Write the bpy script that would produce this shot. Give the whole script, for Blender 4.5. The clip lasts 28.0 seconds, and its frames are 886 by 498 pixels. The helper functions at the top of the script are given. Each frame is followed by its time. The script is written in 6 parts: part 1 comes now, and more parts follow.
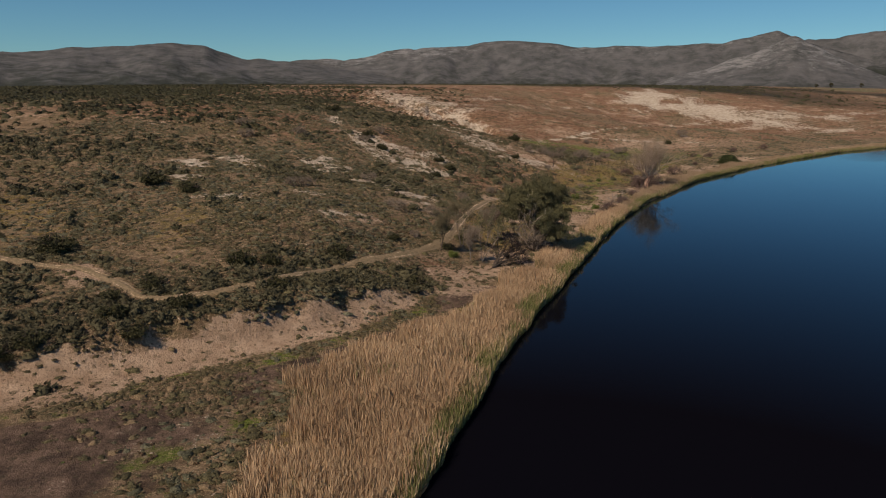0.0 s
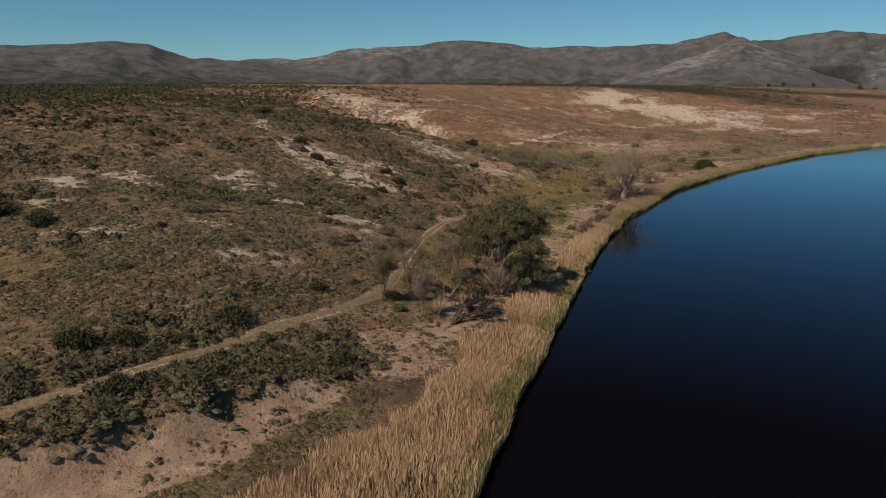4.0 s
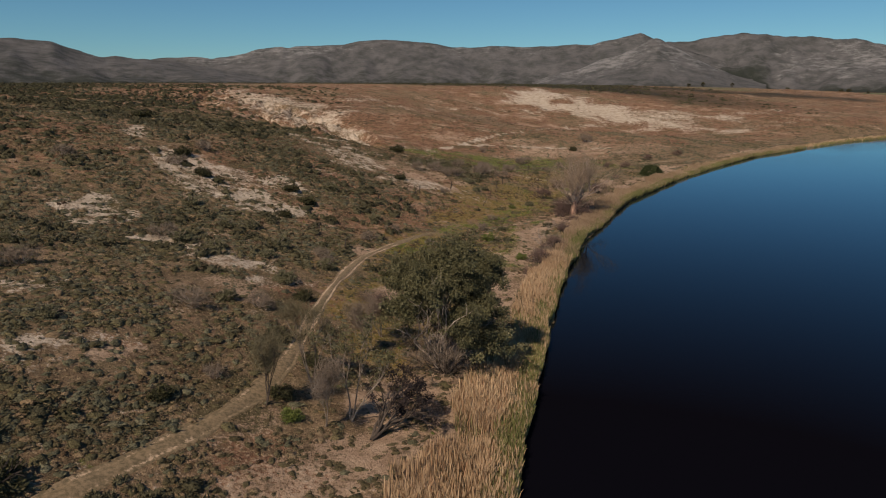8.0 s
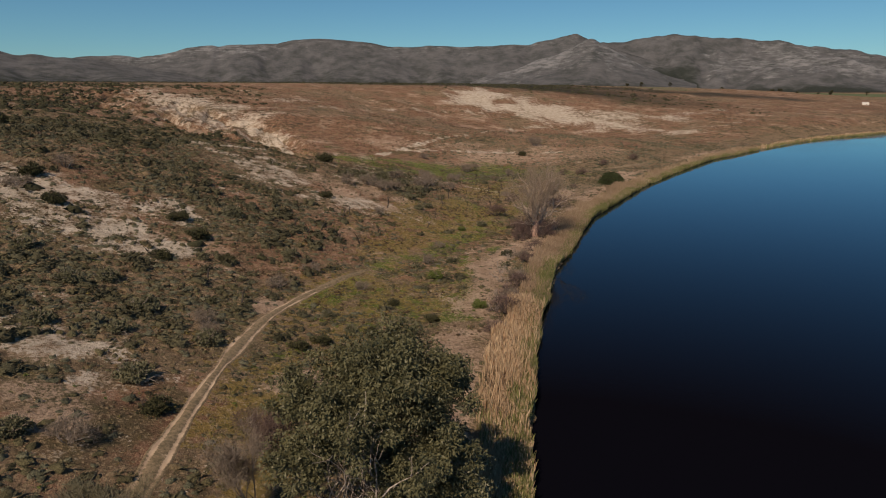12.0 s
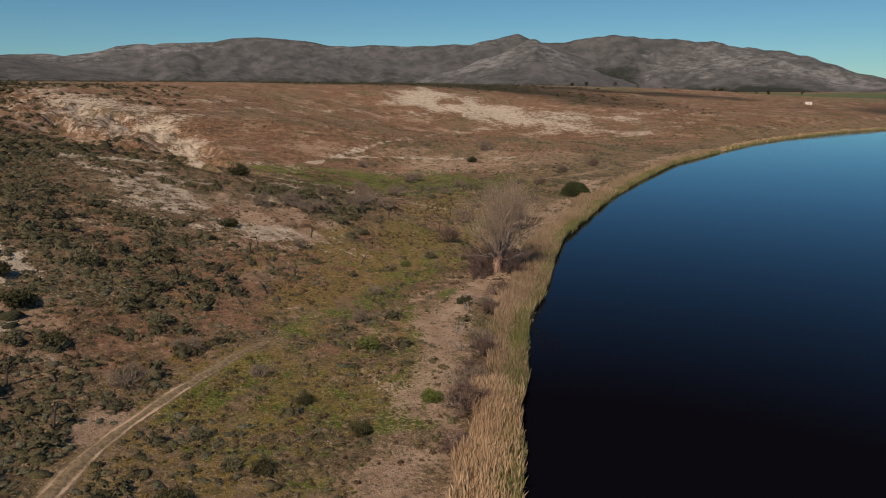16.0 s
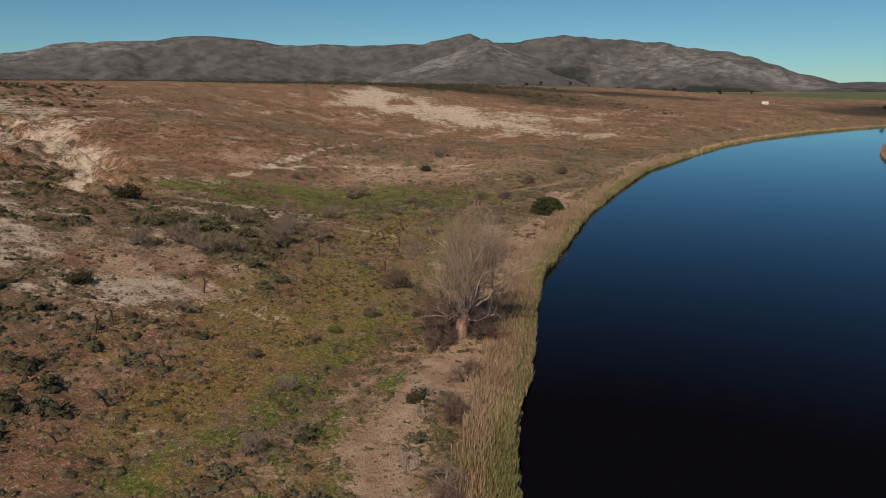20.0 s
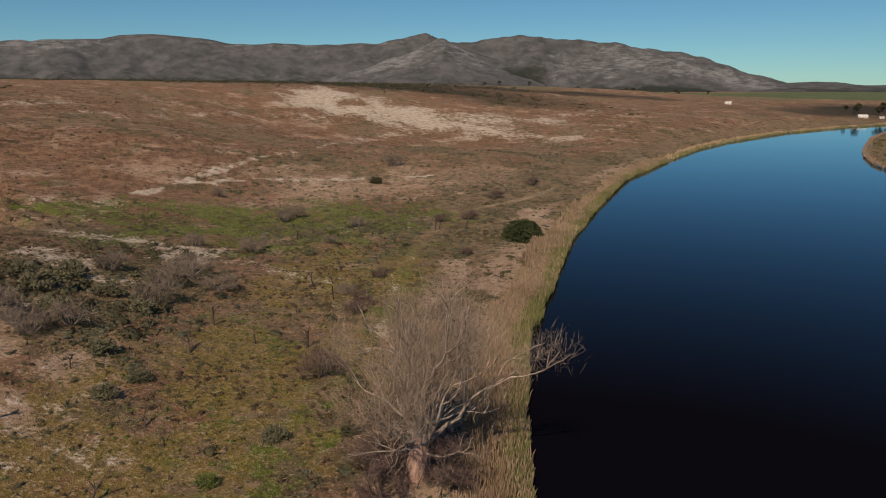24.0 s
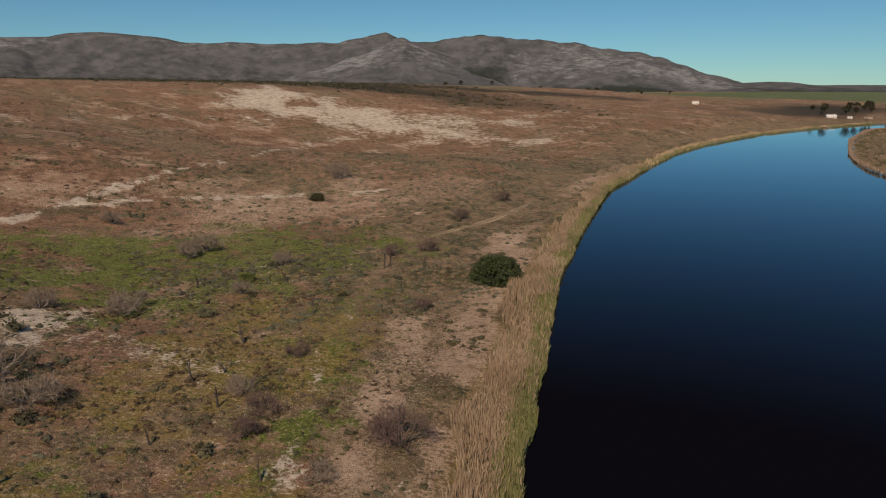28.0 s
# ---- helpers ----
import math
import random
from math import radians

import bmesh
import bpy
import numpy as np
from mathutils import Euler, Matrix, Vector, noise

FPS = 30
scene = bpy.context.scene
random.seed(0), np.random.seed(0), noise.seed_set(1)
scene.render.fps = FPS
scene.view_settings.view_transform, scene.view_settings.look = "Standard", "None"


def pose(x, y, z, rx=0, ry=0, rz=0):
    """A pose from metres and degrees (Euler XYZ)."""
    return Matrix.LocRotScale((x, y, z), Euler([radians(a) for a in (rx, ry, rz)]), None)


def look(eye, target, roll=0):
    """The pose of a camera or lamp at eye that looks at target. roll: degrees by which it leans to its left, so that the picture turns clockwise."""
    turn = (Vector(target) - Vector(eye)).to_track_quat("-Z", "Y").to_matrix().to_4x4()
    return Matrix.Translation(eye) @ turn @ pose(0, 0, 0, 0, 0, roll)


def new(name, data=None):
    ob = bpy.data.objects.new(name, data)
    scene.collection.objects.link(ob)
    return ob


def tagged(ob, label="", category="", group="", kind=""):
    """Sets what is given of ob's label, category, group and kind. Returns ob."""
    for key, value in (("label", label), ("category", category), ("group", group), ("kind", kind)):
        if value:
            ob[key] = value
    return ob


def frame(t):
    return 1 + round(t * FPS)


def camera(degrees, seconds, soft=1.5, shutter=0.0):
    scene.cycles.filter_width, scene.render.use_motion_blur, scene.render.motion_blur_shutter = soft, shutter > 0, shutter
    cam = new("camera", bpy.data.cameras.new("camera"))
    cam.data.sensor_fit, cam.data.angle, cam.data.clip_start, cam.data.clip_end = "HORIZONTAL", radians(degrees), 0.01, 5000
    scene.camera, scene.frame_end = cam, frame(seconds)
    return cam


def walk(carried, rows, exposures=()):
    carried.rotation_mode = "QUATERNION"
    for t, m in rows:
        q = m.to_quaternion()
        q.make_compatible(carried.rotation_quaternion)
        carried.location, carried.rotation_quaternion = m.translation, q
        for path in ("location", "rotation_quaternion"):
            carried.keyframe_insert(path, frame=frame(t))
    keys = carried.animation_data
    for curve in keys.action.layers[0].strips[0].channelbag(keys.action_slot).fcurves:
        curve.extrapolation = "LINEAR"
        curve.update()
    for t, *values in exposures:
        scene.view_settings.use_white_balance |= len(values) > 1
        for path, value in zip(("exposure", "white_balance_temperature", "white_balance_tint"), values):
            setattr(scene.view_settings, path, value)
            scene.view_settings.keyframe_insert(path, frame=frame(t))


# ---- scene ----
# a drone that glides level along the shore, slowly turning right; constant tilt
cam = camera(65.93, 28.0, soft=1.1)
TILT = -13.34
ROWS = [  # seconds, x, y, z, yaw
    (0, 0.00, -0.00, 37.77, 0.00),
    (0.5, 0.33, 4.59, 37.71, -0.56),
    (1, 0.58, 9.20, 37.65, -1.03),
    (1.5, 0.77, 13.79, 37.59, -1.19),
    (2, 0.96, 18.37, 37.53, -1.68),
    (2.5, 1.20, 22.91, 37.47, -2.13),
    (4.5, 2.80, 40.98, 37.23, -4.50),
    (5, 3.18, 45.48, 37.17, -5.38),
    (5.5, 3.55, 50.00, 37.11, -6.32),
    (6, 3.96, 54.54, 37.05, -7.22),
    (6.5, 4.43, 59.03, 36.99, -8.03),
    (7, 5.02, 63.45, 36.93, -8.69),
    (7.5, 5.70, 67.81, 36.87, -9.26),
    (8, 6.46, 72.18, 36.81, -9.91),
    (8.5, 7.07, 76.59, 36.75, -10.66),
    (9, 7.77, 80.88, 36.69, -11.37),
    (9.5, 8.60, 85.09, 36.63, -12.04),
    (10, 9.49, 89.36, 36.57, -12.70),
    (10.5, 10.46, 93.68, 36.51, -13.31),
    (11, 11.51, 97.96, 36.44, -13.89),
    (11.5, 12.59, 102.21, 36.38, -14.46),
    (12, 13.72, 106.42, 36.32, -14.96),
    (12.5, 14.93, 110.65, 36.26, -15.34),
    (14.5, 20.21, 127.58, 36.02, -17.42),
    (15, 21.52, 131.74, 35.96, -18.15),
    (15.5, 22.86, 135.91, 35.90, -18.89),
    (16, 24.28, 140.07, 35.84, -19.58),
    (16.5, 25.78, 144.35, 35.78, -20.24),
    (17, 27.28, 148.66, 35.72, -20.85),
    (17.5, 28.98, 152.85, 35.66, -21.37),
    (18, 30.70, 157.03, 35.60, -21.87),
    (18.5, 32.43, 161.34, 35.54, -22.39),
    (19, 34.31, 165.73, 35.48, -22.77),
    (19.5, 36.20, 170.05, 35.42, -23.12),
    (20, 38.14, 174.34, 35.36, -23.47),
    (20.5, 40.11, 178.64, 35.30, -24.03),
    (21, 42.14, 182.91, 35.24, -24.58),
    (21.5, 44.16, 187.07, 35.18, -25.02),
    (23.5, 52.22, 203.38, 34.94, -26.58),
    (24, 54.37, 207.50, 34.88, -26.98),
    (24.5, 56.61, 211.61, 34.82, -27.36),
    (25, 58.80, 215.49, 34.76, -27.75),
    (25.5, 61.04, 219.32, 34.70, -28.15),
    (26, 63.32, 223.17, 34.64, -28.61),
    (26.5, 65.66, 227.11, 34.58, -29.05),
    (27, 68.06, 231.09, 34.52, -29.41),
    (27.5, 70.48, 235.03, 34.46, -29.79),
    (28, 72.90, 238.90, 34.39, -30.14),
]
walk(cam, [(t, pose(x, y, z, 90 + TILT, 0, yaw)) for t, x, y, z, yaw in ROWS])

# ---- light ----
SUN_FROM = Vector((-0.68, -0.68, 1.02)).normalized()
world = bpy.data.worlds.new("world")
scene.world = world
world.use_nodes = True
wt = world.node_tree
sky = wt.nodes.new("ShaderNodeTexSky")
sky.sky_type = "NISHITA"
sky.sun_disc = False
sky.sun_elevation = math.asin(SUN_FROM.z)
sky.sun_rotation = math.atan2(SUN_FROM.x, SUN_FROM.y)
sky.altitude = 1200
sky.air_density = 1.0
sky.dust_density = 0.0
sky.ozone_density = 3.0
wt.nodes["Background"].inputs["Strength"].default_value = 0.061
# the clear, slightly teal air of the place
tint = wt.nodes.new("ShaderNodeMix")
tint.data_type, tint.blend_type = "RGBA", "MULTIPLY"
tint.inputs[0].default_value = 1.0
tint.inputs[7].default_value = (0.61, 0.95, 1.06, 1)
wt.links.new(sky.outputs[0], tint.inputs[6])
wt.links.new(tint.outputs[2], wt.nodes["Background"].inputs["Color"])
sun_data = bpy.data.lights.new("sun", "SUN")
sun_data.energy, sun_data.angle, sun_data.color = 4.6, radians(0.5), (1.0, 0.785, 0.59)
sun = new("sun", sun_data)
sun.matrix_world = look(SUN_FROM * 100, (0, 0, 0))
scene.view_settings.exposure = -0.05

# ---- noise on the plan ----
TABLE = np.random.RandomState(7).rand(256, 256)


def lattice(x, y, size, seed=0):
    """Smooth noise, 0 to 1, with lumps of that size in metres."""
    u, v = x / size + 17.3 * seed, y / size + 31.7 * seed
    i, j = np.floor(u).astype(int), np.floor(v).astype(int)
    f, g = u - i, v - j
    f, g = f * f * (3 - 2 * f), g * g * (3 - 2 * g)
    a, b = TABLE[i % 256, j % 256], TABLE[(i + 1) % 256, j % 256]
    c, d = TABLE[i % 256, (j + 1) % 256], TABLE[(i + 1) % 256, (j + 1) % 256]
    return (a * (1 - f) + b * f) * (1 - g) + (c * (1 - f) + d * f) * g


def cloud(x, y, size, seed=0):
    """Three octaves of lattice noise, about -1 to 1."""
    return (lattice(x, y, size, seed) + 0.5 * lattice(x, y, size / 2.1, seed + 3) + 0.25 * lattice(x, y, size / 4.3, seed + 5)) / 0.875 - 1.0


def ramp(v, a, b):
    u = np.clip((v - a) / (b - a), 0, 1)
    return u * u * (3 - 2 * u)


# ---- the lie of the land ----
SHORE = [(-70, -260), (-20, -20), (-9, 20), (-1, 57), (8, 85.7), (16.6, 109.3), (26, 132.5), (34, 151), (46, 179), (57, 203), (71.6, 229.3),
         (86.2, 251.5), (107, 281.6), (128.5, 305.4), (152, 331), (180, 358), (205, 380), (241, 411), (292, 445), (358, 487), (418, 518),
         (533, 562), (645, 587), (760, 602), (900, 590), (1300, 520)]
BANK = [(1300, 470), (900, 545), (740, 562), (640, 548), (523, 494), (436, 444), (404, 423), (375, 401), (350, 376), (365, 330),
        (390, 240), (420, -260)]
# mounds and hollows: x, y, spread, height
HILLS_SOUTH = [
    (-66, 70, 38, -4.1), (-22, 70, 38, -4.7), (-66, 114, 38, -1.4), (-22, 114, 38, 2.7), (-110, 158, 38, -1.1), (-66, 158, 38, 0.7), (-22, 158, 38,
    1.6), (-66, 202, 38, -1.0), (-22, 202, 38, -3.0), (22, 202, 38, -4.1), (-66, 246, 38, 3.1), (-22, 246, 38, 2.3), (22, 246, 38, -2.8), (66, 246,
    38, -2.8), (22, 290, 38, 0.6), (66, 290, 38, -3.0), (-110, 334, 38, -1.0), (-66, 334, 38, 0.3), (-22, 334, 38, 0.2)]
HILLS_NORTH = [
    (22, 334, 38, 1.8), (66, 334, 38, -1.9), (110, 334, 38, -2.8), (22, 378, 38, -1.8), (66, 378, 38, -2.6), (110, 378, 38, -3.1), (-22, 422, 38,
    0.2), (22, 422, 38, -3.0), (66, 422, 38, -0.5), (110, 422, 38, -1.9), (154, 422, 38, -2.5), (-22, 466, 38, -0.5), (66, 466, 38, 3.9), (110, 466,
    38, 1.8), (154, 466, 38, 1.2), (198, 466, 38, 5.2), (-66, 510, 38, -1.9), (154, 510, 38, 2.4)]
HILLS_MID = [
    (-110, 130, 85, 4.5), (-60, 320, 85, 6.7), (-120, 320, 85, 6.0), (20, 400, 85, -3.6), (110, 430, 85, -2.9), (-40, 460, 85, 1.9), (180, 480, 85,
    -1.1), (150, 560, 85, -13.1), (60, 520, 85, 3.1), (260, 520, 85, -9.7), (330, 600, 85, -5.0), (-150, 230, 85, 5.0)]
HILLS_FAR = [
    (-400, 350, 220, 14.2), (-300, 700, 220, 2.8), (-40, 620, 220, 5.1), (230, 680, 220, 4.7), (480, 740, 220, -5.8), (-500, 1050, 420, 13.5), (-100,
    1150, 420, 22.3), (300, 1150, 420, 21.6), (700, 950, 220, 7.8), (1100, 700, 220, 2.4), (0, 2200, 420, 10.9), (1300, 1800, 420, 11.7), (-1200,
    1800, 420, 9.1), (765, 650, 70, -4.6), (700, 300, 220, -6.1)]
SCARP = [(-75, 66), (-58, 76), (-47, 81), (-38, 87), (-27, 94), (-17, 102), (-7, 112)]


def near_line(x, y, line):
    """Distance to a polyline, and how far along it (0 to 1), for arrays."""
    best, along = np.full(np.shape(x), 1e9), np.zeros(np.shape(x))
    lengths = [math.dist(a, b) for a, b in zip(line, line[1:])]
    done = 0.0
    for (ax, ay), (bx, by), length in zip(line, line[1:], lengths):
        dx, dy = bx - ax, by - ay
        s = np.clip(((x - ax) * dx + (y - ay) * dy) / length**2, 0, 1)
        d = np.hypot(x - ax - s * dx, y - ay - s * dy)
        along = np.where(d < best, (done + s * length) / sum(lengths), along)
        best = np.minimum(best, d)
        done += length
    return best, along


def side_of(x, y, line):
    """Signed distance to a polyline: plus to its left."""
    best, signed = np.full(np.shape(x), 1e9), np.zeros(np.shape(x))
    for (ax, ay), (bx, by) in zip(line, line[1:]):
        dx, dy = bx - ax, by - ay
        s = np.clip(((x - ax) * dx + (y - ay) * dy) / (dx * dx + dy * dy), 0, 1)
        d = np.hypot(x - ax - s * dx, y - ay - s * dy)
        turn = np.sign(dx * (y - ay) - dy * (x - ax))
        signed = np.where(d < best - 1e-6, d * turn, signed)
        best = np.minimum(best, d)
    return signed


def shore_distance(x, y):
    """Metres from the water's edge: plus on land, minus over the river."""
    ring = SHORE + BANK
    best, inside = np.full(np.shape(x), 1e9), np.zeros(np.shape(x), bool)
    for (ax, ay), (bx, by) in zip(ring, ring[1:] + ring[:1]):
        dx, dy = bx - ax, by - ay
        s = np.clip(((x - ax) * dx + (y - ay) * dy) / (dx * dx + dy * dy), 0, 1)
        best = np.minimum(best, np.hypot(x - ax - s * dx, y - ay - s * dy))
        if dy:
            inside ^= ((ay > y) != (by > y)) & (x < dx * (y - ay) / dy + ax)
    return np.where(inside, -best, best) - 1.8


def height(x, y):
    x, y = np.asarray(x, float), np.asarray(y, float)
    d = shore_distance(x, y) + 0.8 * cloud(x, y, 9, 1)
    z = 0 * x
    for cx, cy, spread, tall in HILLS_SOUTH + HILLS_NORTH + HILLS_MID + HILLS_FAR:
        z = z + tall * np.exp(-((x - cx) ** 2 + (y - cy) ** 2) / (2.0 * spread * spread))
    rough = ramp(d, 14, 60)
    z = z + 0.5 * cloud(x, y, 22, 2) + 1.6 * ramp(d, 120, 400) * cloud(x, y, 110, 4) + 2.9 * ramp(d, 90, 200) * (np.abs(cloud(x, y, 48, 5)) - 0.2)
    # the washed-out scarp of sand behind the reeds
    s = side_of(x, y, SCARP)
    cut = 2.8 * ramp(s + 2.2 * cloud(x, y, 5, 6), -0.8, 1.6) * ramp(-s, -28, -4) * ramp(y, 60, 74) * (1 - ramp(y, 104, 120))
    cut = cut - 1.1 * ramp(-s, 0.0, 3.0) * ramp(s, -14, -3) * ramp(y, 60, 74) * (1 - ramp(y, 100, 116))
    # gullies that run down the pale bluff
    g, _ = near_line(x, y, [(-70, 520), (-40, 480), (-12, 440), (12, 392), (22, 360)])
    gully = -7.0 * np.exp(-((g - 14) / 14) ** 2) * np.abs(cloud(x + 0.4 * y, y * 0.35, 11, 8)) * 2.4
    land = 1.0 + 0.6 * ramp(d, 10, 30) + 9 * ramp(d, 15, 600) + ramp(d, 8, 55) * z + cut + gully * ramp(d, 60, 120)
    land = land + rough * 0.22 * cloud(x, y, 3.2, 3) + 0.06 * cloud(x, y, 1.6, 9)
    # the high ground levels off into a plateau
    land = np.where(land > 33, 33 + 8.5 * (1 - np.exp(-np.maximum(land - 33, 0) / 8.5)), land)
    low = 1.15 + 0.02 * np.minimum(d, 60)
    land = np.where(land < low, low - 0.15 * (low - land), land)
    land = np.maximum(land, 0.9)
    land = np.where(d < 10, 0.1 + (land - 0.1) * ramp(d, -1, 9), land)
    return np.where(d > -0.5, np.maximum(land, 0.02), np.maximum(d * 0.4, -3.0) + 0.2)


# ---- materials ----
def shader(name):
    m = bpy.data.materials.new(name)
    m.use_nodes = True
    nt = m.node_tree
    return m, nt, nt.nodes["Principled BSDF"]


def node(nt, kind, **settings):
    n = nt.nodes.new(kind)
    for key, value in settings.items():
        n.inputs[key].default_value = value
    return n


def noise_at(nt, scale, detail=4.0, rough=0.6, source="Object"):
    tc = nt.nodes.new("ShaderNodeTexCoord")
    n = node(nt, "ShaderNodeTexNoise", Scale=scale, Detail=detail, Roughness=rough)
    nt.links.new(tc.outputs[source], n.inputs["Vector"])
    return n.outputs["Fac"]


def band(nt, value, a, b):
    n = nt.nodes.new("ShaderNodeMapRange")
    n.interpolation_type = "SMOOTHSTEP"
    n.inputs["From Min"].default_value, n.inputs["From Max"].default_value = a, b
    nt.links.new(value, n.inputs["Value"])
    return n.outputs["Result"]


def sums(nt, op, a, b):
    n = nt.nodes.new("ShaderNodeMath")
    n.operation = op
    for slot, v in zip(n.inputs, (a, b)):
        if isinstance(v, (int, float)):
            slot.default_value = v
        else:
            nt.links.new(v, slot)
    return n.outputs[0]


def blend(nt, fac, a, b, mode="MIX"):
    n = nt.nodes.new("ShaderNodeMix")
    n.data_type, n.blend_type = "RGBA", mode
    for slot, v in zip((n.inputs[0], n.inputs[6], n.inputs[7]), (fac, a, b)):
        if isinstance(v, (int, float)):
            slot.default_value = v
        elif isinstance(v, tuple):
            slot.default_value = (*v, 1)
        else:
            nt.links.new(v, slot)
    return n.outputs[2]


def bumped(nt, bsdf, value, strength, distance):
    n = node(nt, "ShaderNodeBump", Strength=strength, Distance=distance)
    nt.links.new(value, n.inputs["Height"])
    nt.links.new(n.outputs[0], bsdf.inputs["Normal"])


def attribute(nt, name):
    n = nt.nodes.new("ShaderNodeAttribute")
    n.attribute_name = name
    return n


def ground_material():
    m, nt, bsdf = shader("veld_soil")
    a = attribute(nt, "cover")
    sep = nt.nodes.new("ShaderNodeSeparateColor")
    nt.links.new(a.outputs["Color"], sep.inputs[0])
    sand, green, red = sep.outputs
    b = attribute(nt, "cover_two")
    sep2 = nt.nodes.new("ShaderNodeSeparateColor")
    nt.links.new(b.outputs["Color"], sep2.inputs[0])
    scrub, yellow, mud = sep2.outputs
    c = attribute(nt, "cover_three")
    sep3 = nt.nodes.new("ShaderNodeSeparateColor")
    nt.links.new(c.outputs["Color"], sep3.inputs[0])
    field, pale, woods = sep3.outputs
    fine, mid, big = noise_at(nt, 2.2, 5, 0.7), noise_at(nt, 0.35, 5, 0.65), noise_at(nt, 0.035, 4, 0.6)
    grit = noise_at(nt, 9.0, 3, 0.7)
    col = blend(nt, band(nt, mid, 0.3, 0.7), (0.112, 0.077, 0.047), (0.262, 0.188, 0.120))
    col = blend(nt, sums(nt, "MULTIPLY", band(nt, fine, 0.45, 0.7), 0.55), col, (0.066, 0.062, 0.033))
    red_soil = blend(nt, band(nt, mid, 0.3, 0.7), (0.098, 0.051, 0.031), (0.252, 0.143, 0.090))
    red_soil = blend(nt, sums(nt, "MULTIPLY", band(nt, fine, 0.5, 0.75), 0.55), red_soil, (0.325, 0.222, 0.156))
    washed = noise_at(nt, 0.052, 6, 0.72)
    red_soil = blend(nt, sums(nt, "MULTIPLY", band(nt, washed, 0.51, 0.62), 0.8), red_soil, (0.390, 0.275, 0.196))
    edge = sums(nt, "ADD", red, sums(nt, "MULTIPLY", sums(nt, "SUBTRACT", mid, 0.5), 2.4))
    col = blend(nt, band(nt, edge, 0.3, 0.7), col, red_soil)
    patch = noise_at(nt, 0.07, 6, 0.7)
    col = blend(nt, sums(nt, "MULTIPLY", band(nt, patch, 0.52, 0.64), 0.7), col, (0.074, 0.070, 0.034))
    grass = blend(nt, band(nt, fine, 0.3, 0.7), (0.052, 0.080, 0.012), (0.160, 0.190, 0.036))
    edge = sums(nt, "ADD", green, sums(nt, "MULTIPLY", sums(nt, "SUBTRACT", noise_at(nt, 0.23, 7, 0.8), 0.5), 4.0))
    col = blend(nt, band(nt, edge, 0.35, 0.8), col, grass)
    straw = blend(nt, band(nt, fine, 0.3, 0.7), (0.128, 0.096, 0.022), (0.290, 0.214, 0.058))
    edge = sums(nt, "ADD", yellow, sums(nt, "MULTIPLY", sums(nt, "SUBTRACT", noise_at(nt, 0.47, 7, 0.8), 0.5), 4.2))
    col = blend(nt, sums(nt, "MULTIPLY", band(nt, edge, 0.35, 0.8), 0.75), col, straw)
    # dry litter and small stones that catch the sun
    litter = sums(nt, "MAXIMUM", band(nt, noise_at(nt, 2.9, 3, 0.75), 0.54, 0.64), band(nt, noise_at(nt, 0.8, 4, 0.75), 0.58, 0.68))
    col = blend(nt, sums(nt, "MULTIPLY", litter, 0.68), col, (0.400, 0.305, 0.190))
    damp = blend(nt, band(nt, mid, 0.35, 0.65), (0.060, 0.042, 0.032), (0.170, 0.118, 0.088))
    edge = sums(nt, "ADD", mud, sums(nt, "MULTIPLY", sums(nt, "SUBTRACT", fine, 0.5), 0.8))
    col = blend(nt, band(nt, edge, 0.35, 0.7), col, damp)
    bare = blend(nt, band(nt, mid, 0.3, 0.7), (0.30, 0.212, 0.146), (0.46, 0.345, 0.250))
    bare = blend(nt, sums(nt, "MULTIPLY", band(nt, grit, 0.55, 0.75), 0.35), bare, (0.20, 0.14, 0.095))
    edge = sums(nt, "ADD", sand, sums(nt, "MULTIPLY", sums(nt, "SUBTRACT", fine, 0.5), 2.6))
    col = blend(nt, band(nt, edge, 0.4, 0.72), col, bare)
    chalk = blend(nt, band(nt, mid, 0.3, 0.7), (0.36, 0.300, 0.228), (0.58, 0.505, 0.410))
    edge = sums(nt, "ADD", pale, sums(nt, "MULTIPLY", sums(nt, "SUBTRACT", fine, 0.5), 2.4))
    edge = sums(nt, "ADD", edge, sums(nt, "MULTIPLY", sums(nt, "SUBTRACT", mid, 0.5), 1.6))
    edge = sums(nt, "ADD", edge, sums(nt, "MULTIPLY", sums(nt, "SUBTRACT", washed, 0.5), 2.0))
    col = blend(nt, band(nt, edge, 0.42, 0.75), col, chalk)
    # low scrub too far off to stand as plants of its own
    tc = nt.nodes.new("ShaderNodeTexCoord")
    for size, low, high, dark, everywhere in ((1.5, 0.14, 0.28, (0.060, 0.050, 0.029), 0.5), (0.75, 0.13, 0.24, (0.050, 0.047, 0.026), 0.5), (0.40, 0.15, 0.26, (0.046, 0.044, 0.026), 0.45), (0.13, 0.16, 0.30, (0.042, 0.038, 0.025), 0.0)):
        v = node(nt, "ShaderNodeTexVoronoi", Scale=size, Randomness=1.0)
        nt.links.new(tc.outputs["Object"], v.inputs["Vector"])
        spot = sums(nt, "SUBTRACT", 1.0, band(nt, v.outputs["Distance"], low, high))
        spot = sums(nt, "MULTIPLY", spot, sums(nt, "MAXIMUM", band(nt, sums(nt, "ADD", scrub, sums(nt, "SUBTRACT", big, 0.5)), 0.25, 0.75), everywhere))
        col = blend(nt, sums(nt, "MULTIPLY", spot, 0.85), col, dark)
    col = blend(nt, sums(nt, "MULTIPLY", woods, band(nt, mid, 0.2, 0.5)), col, (0.030, 0.029, 0.021))
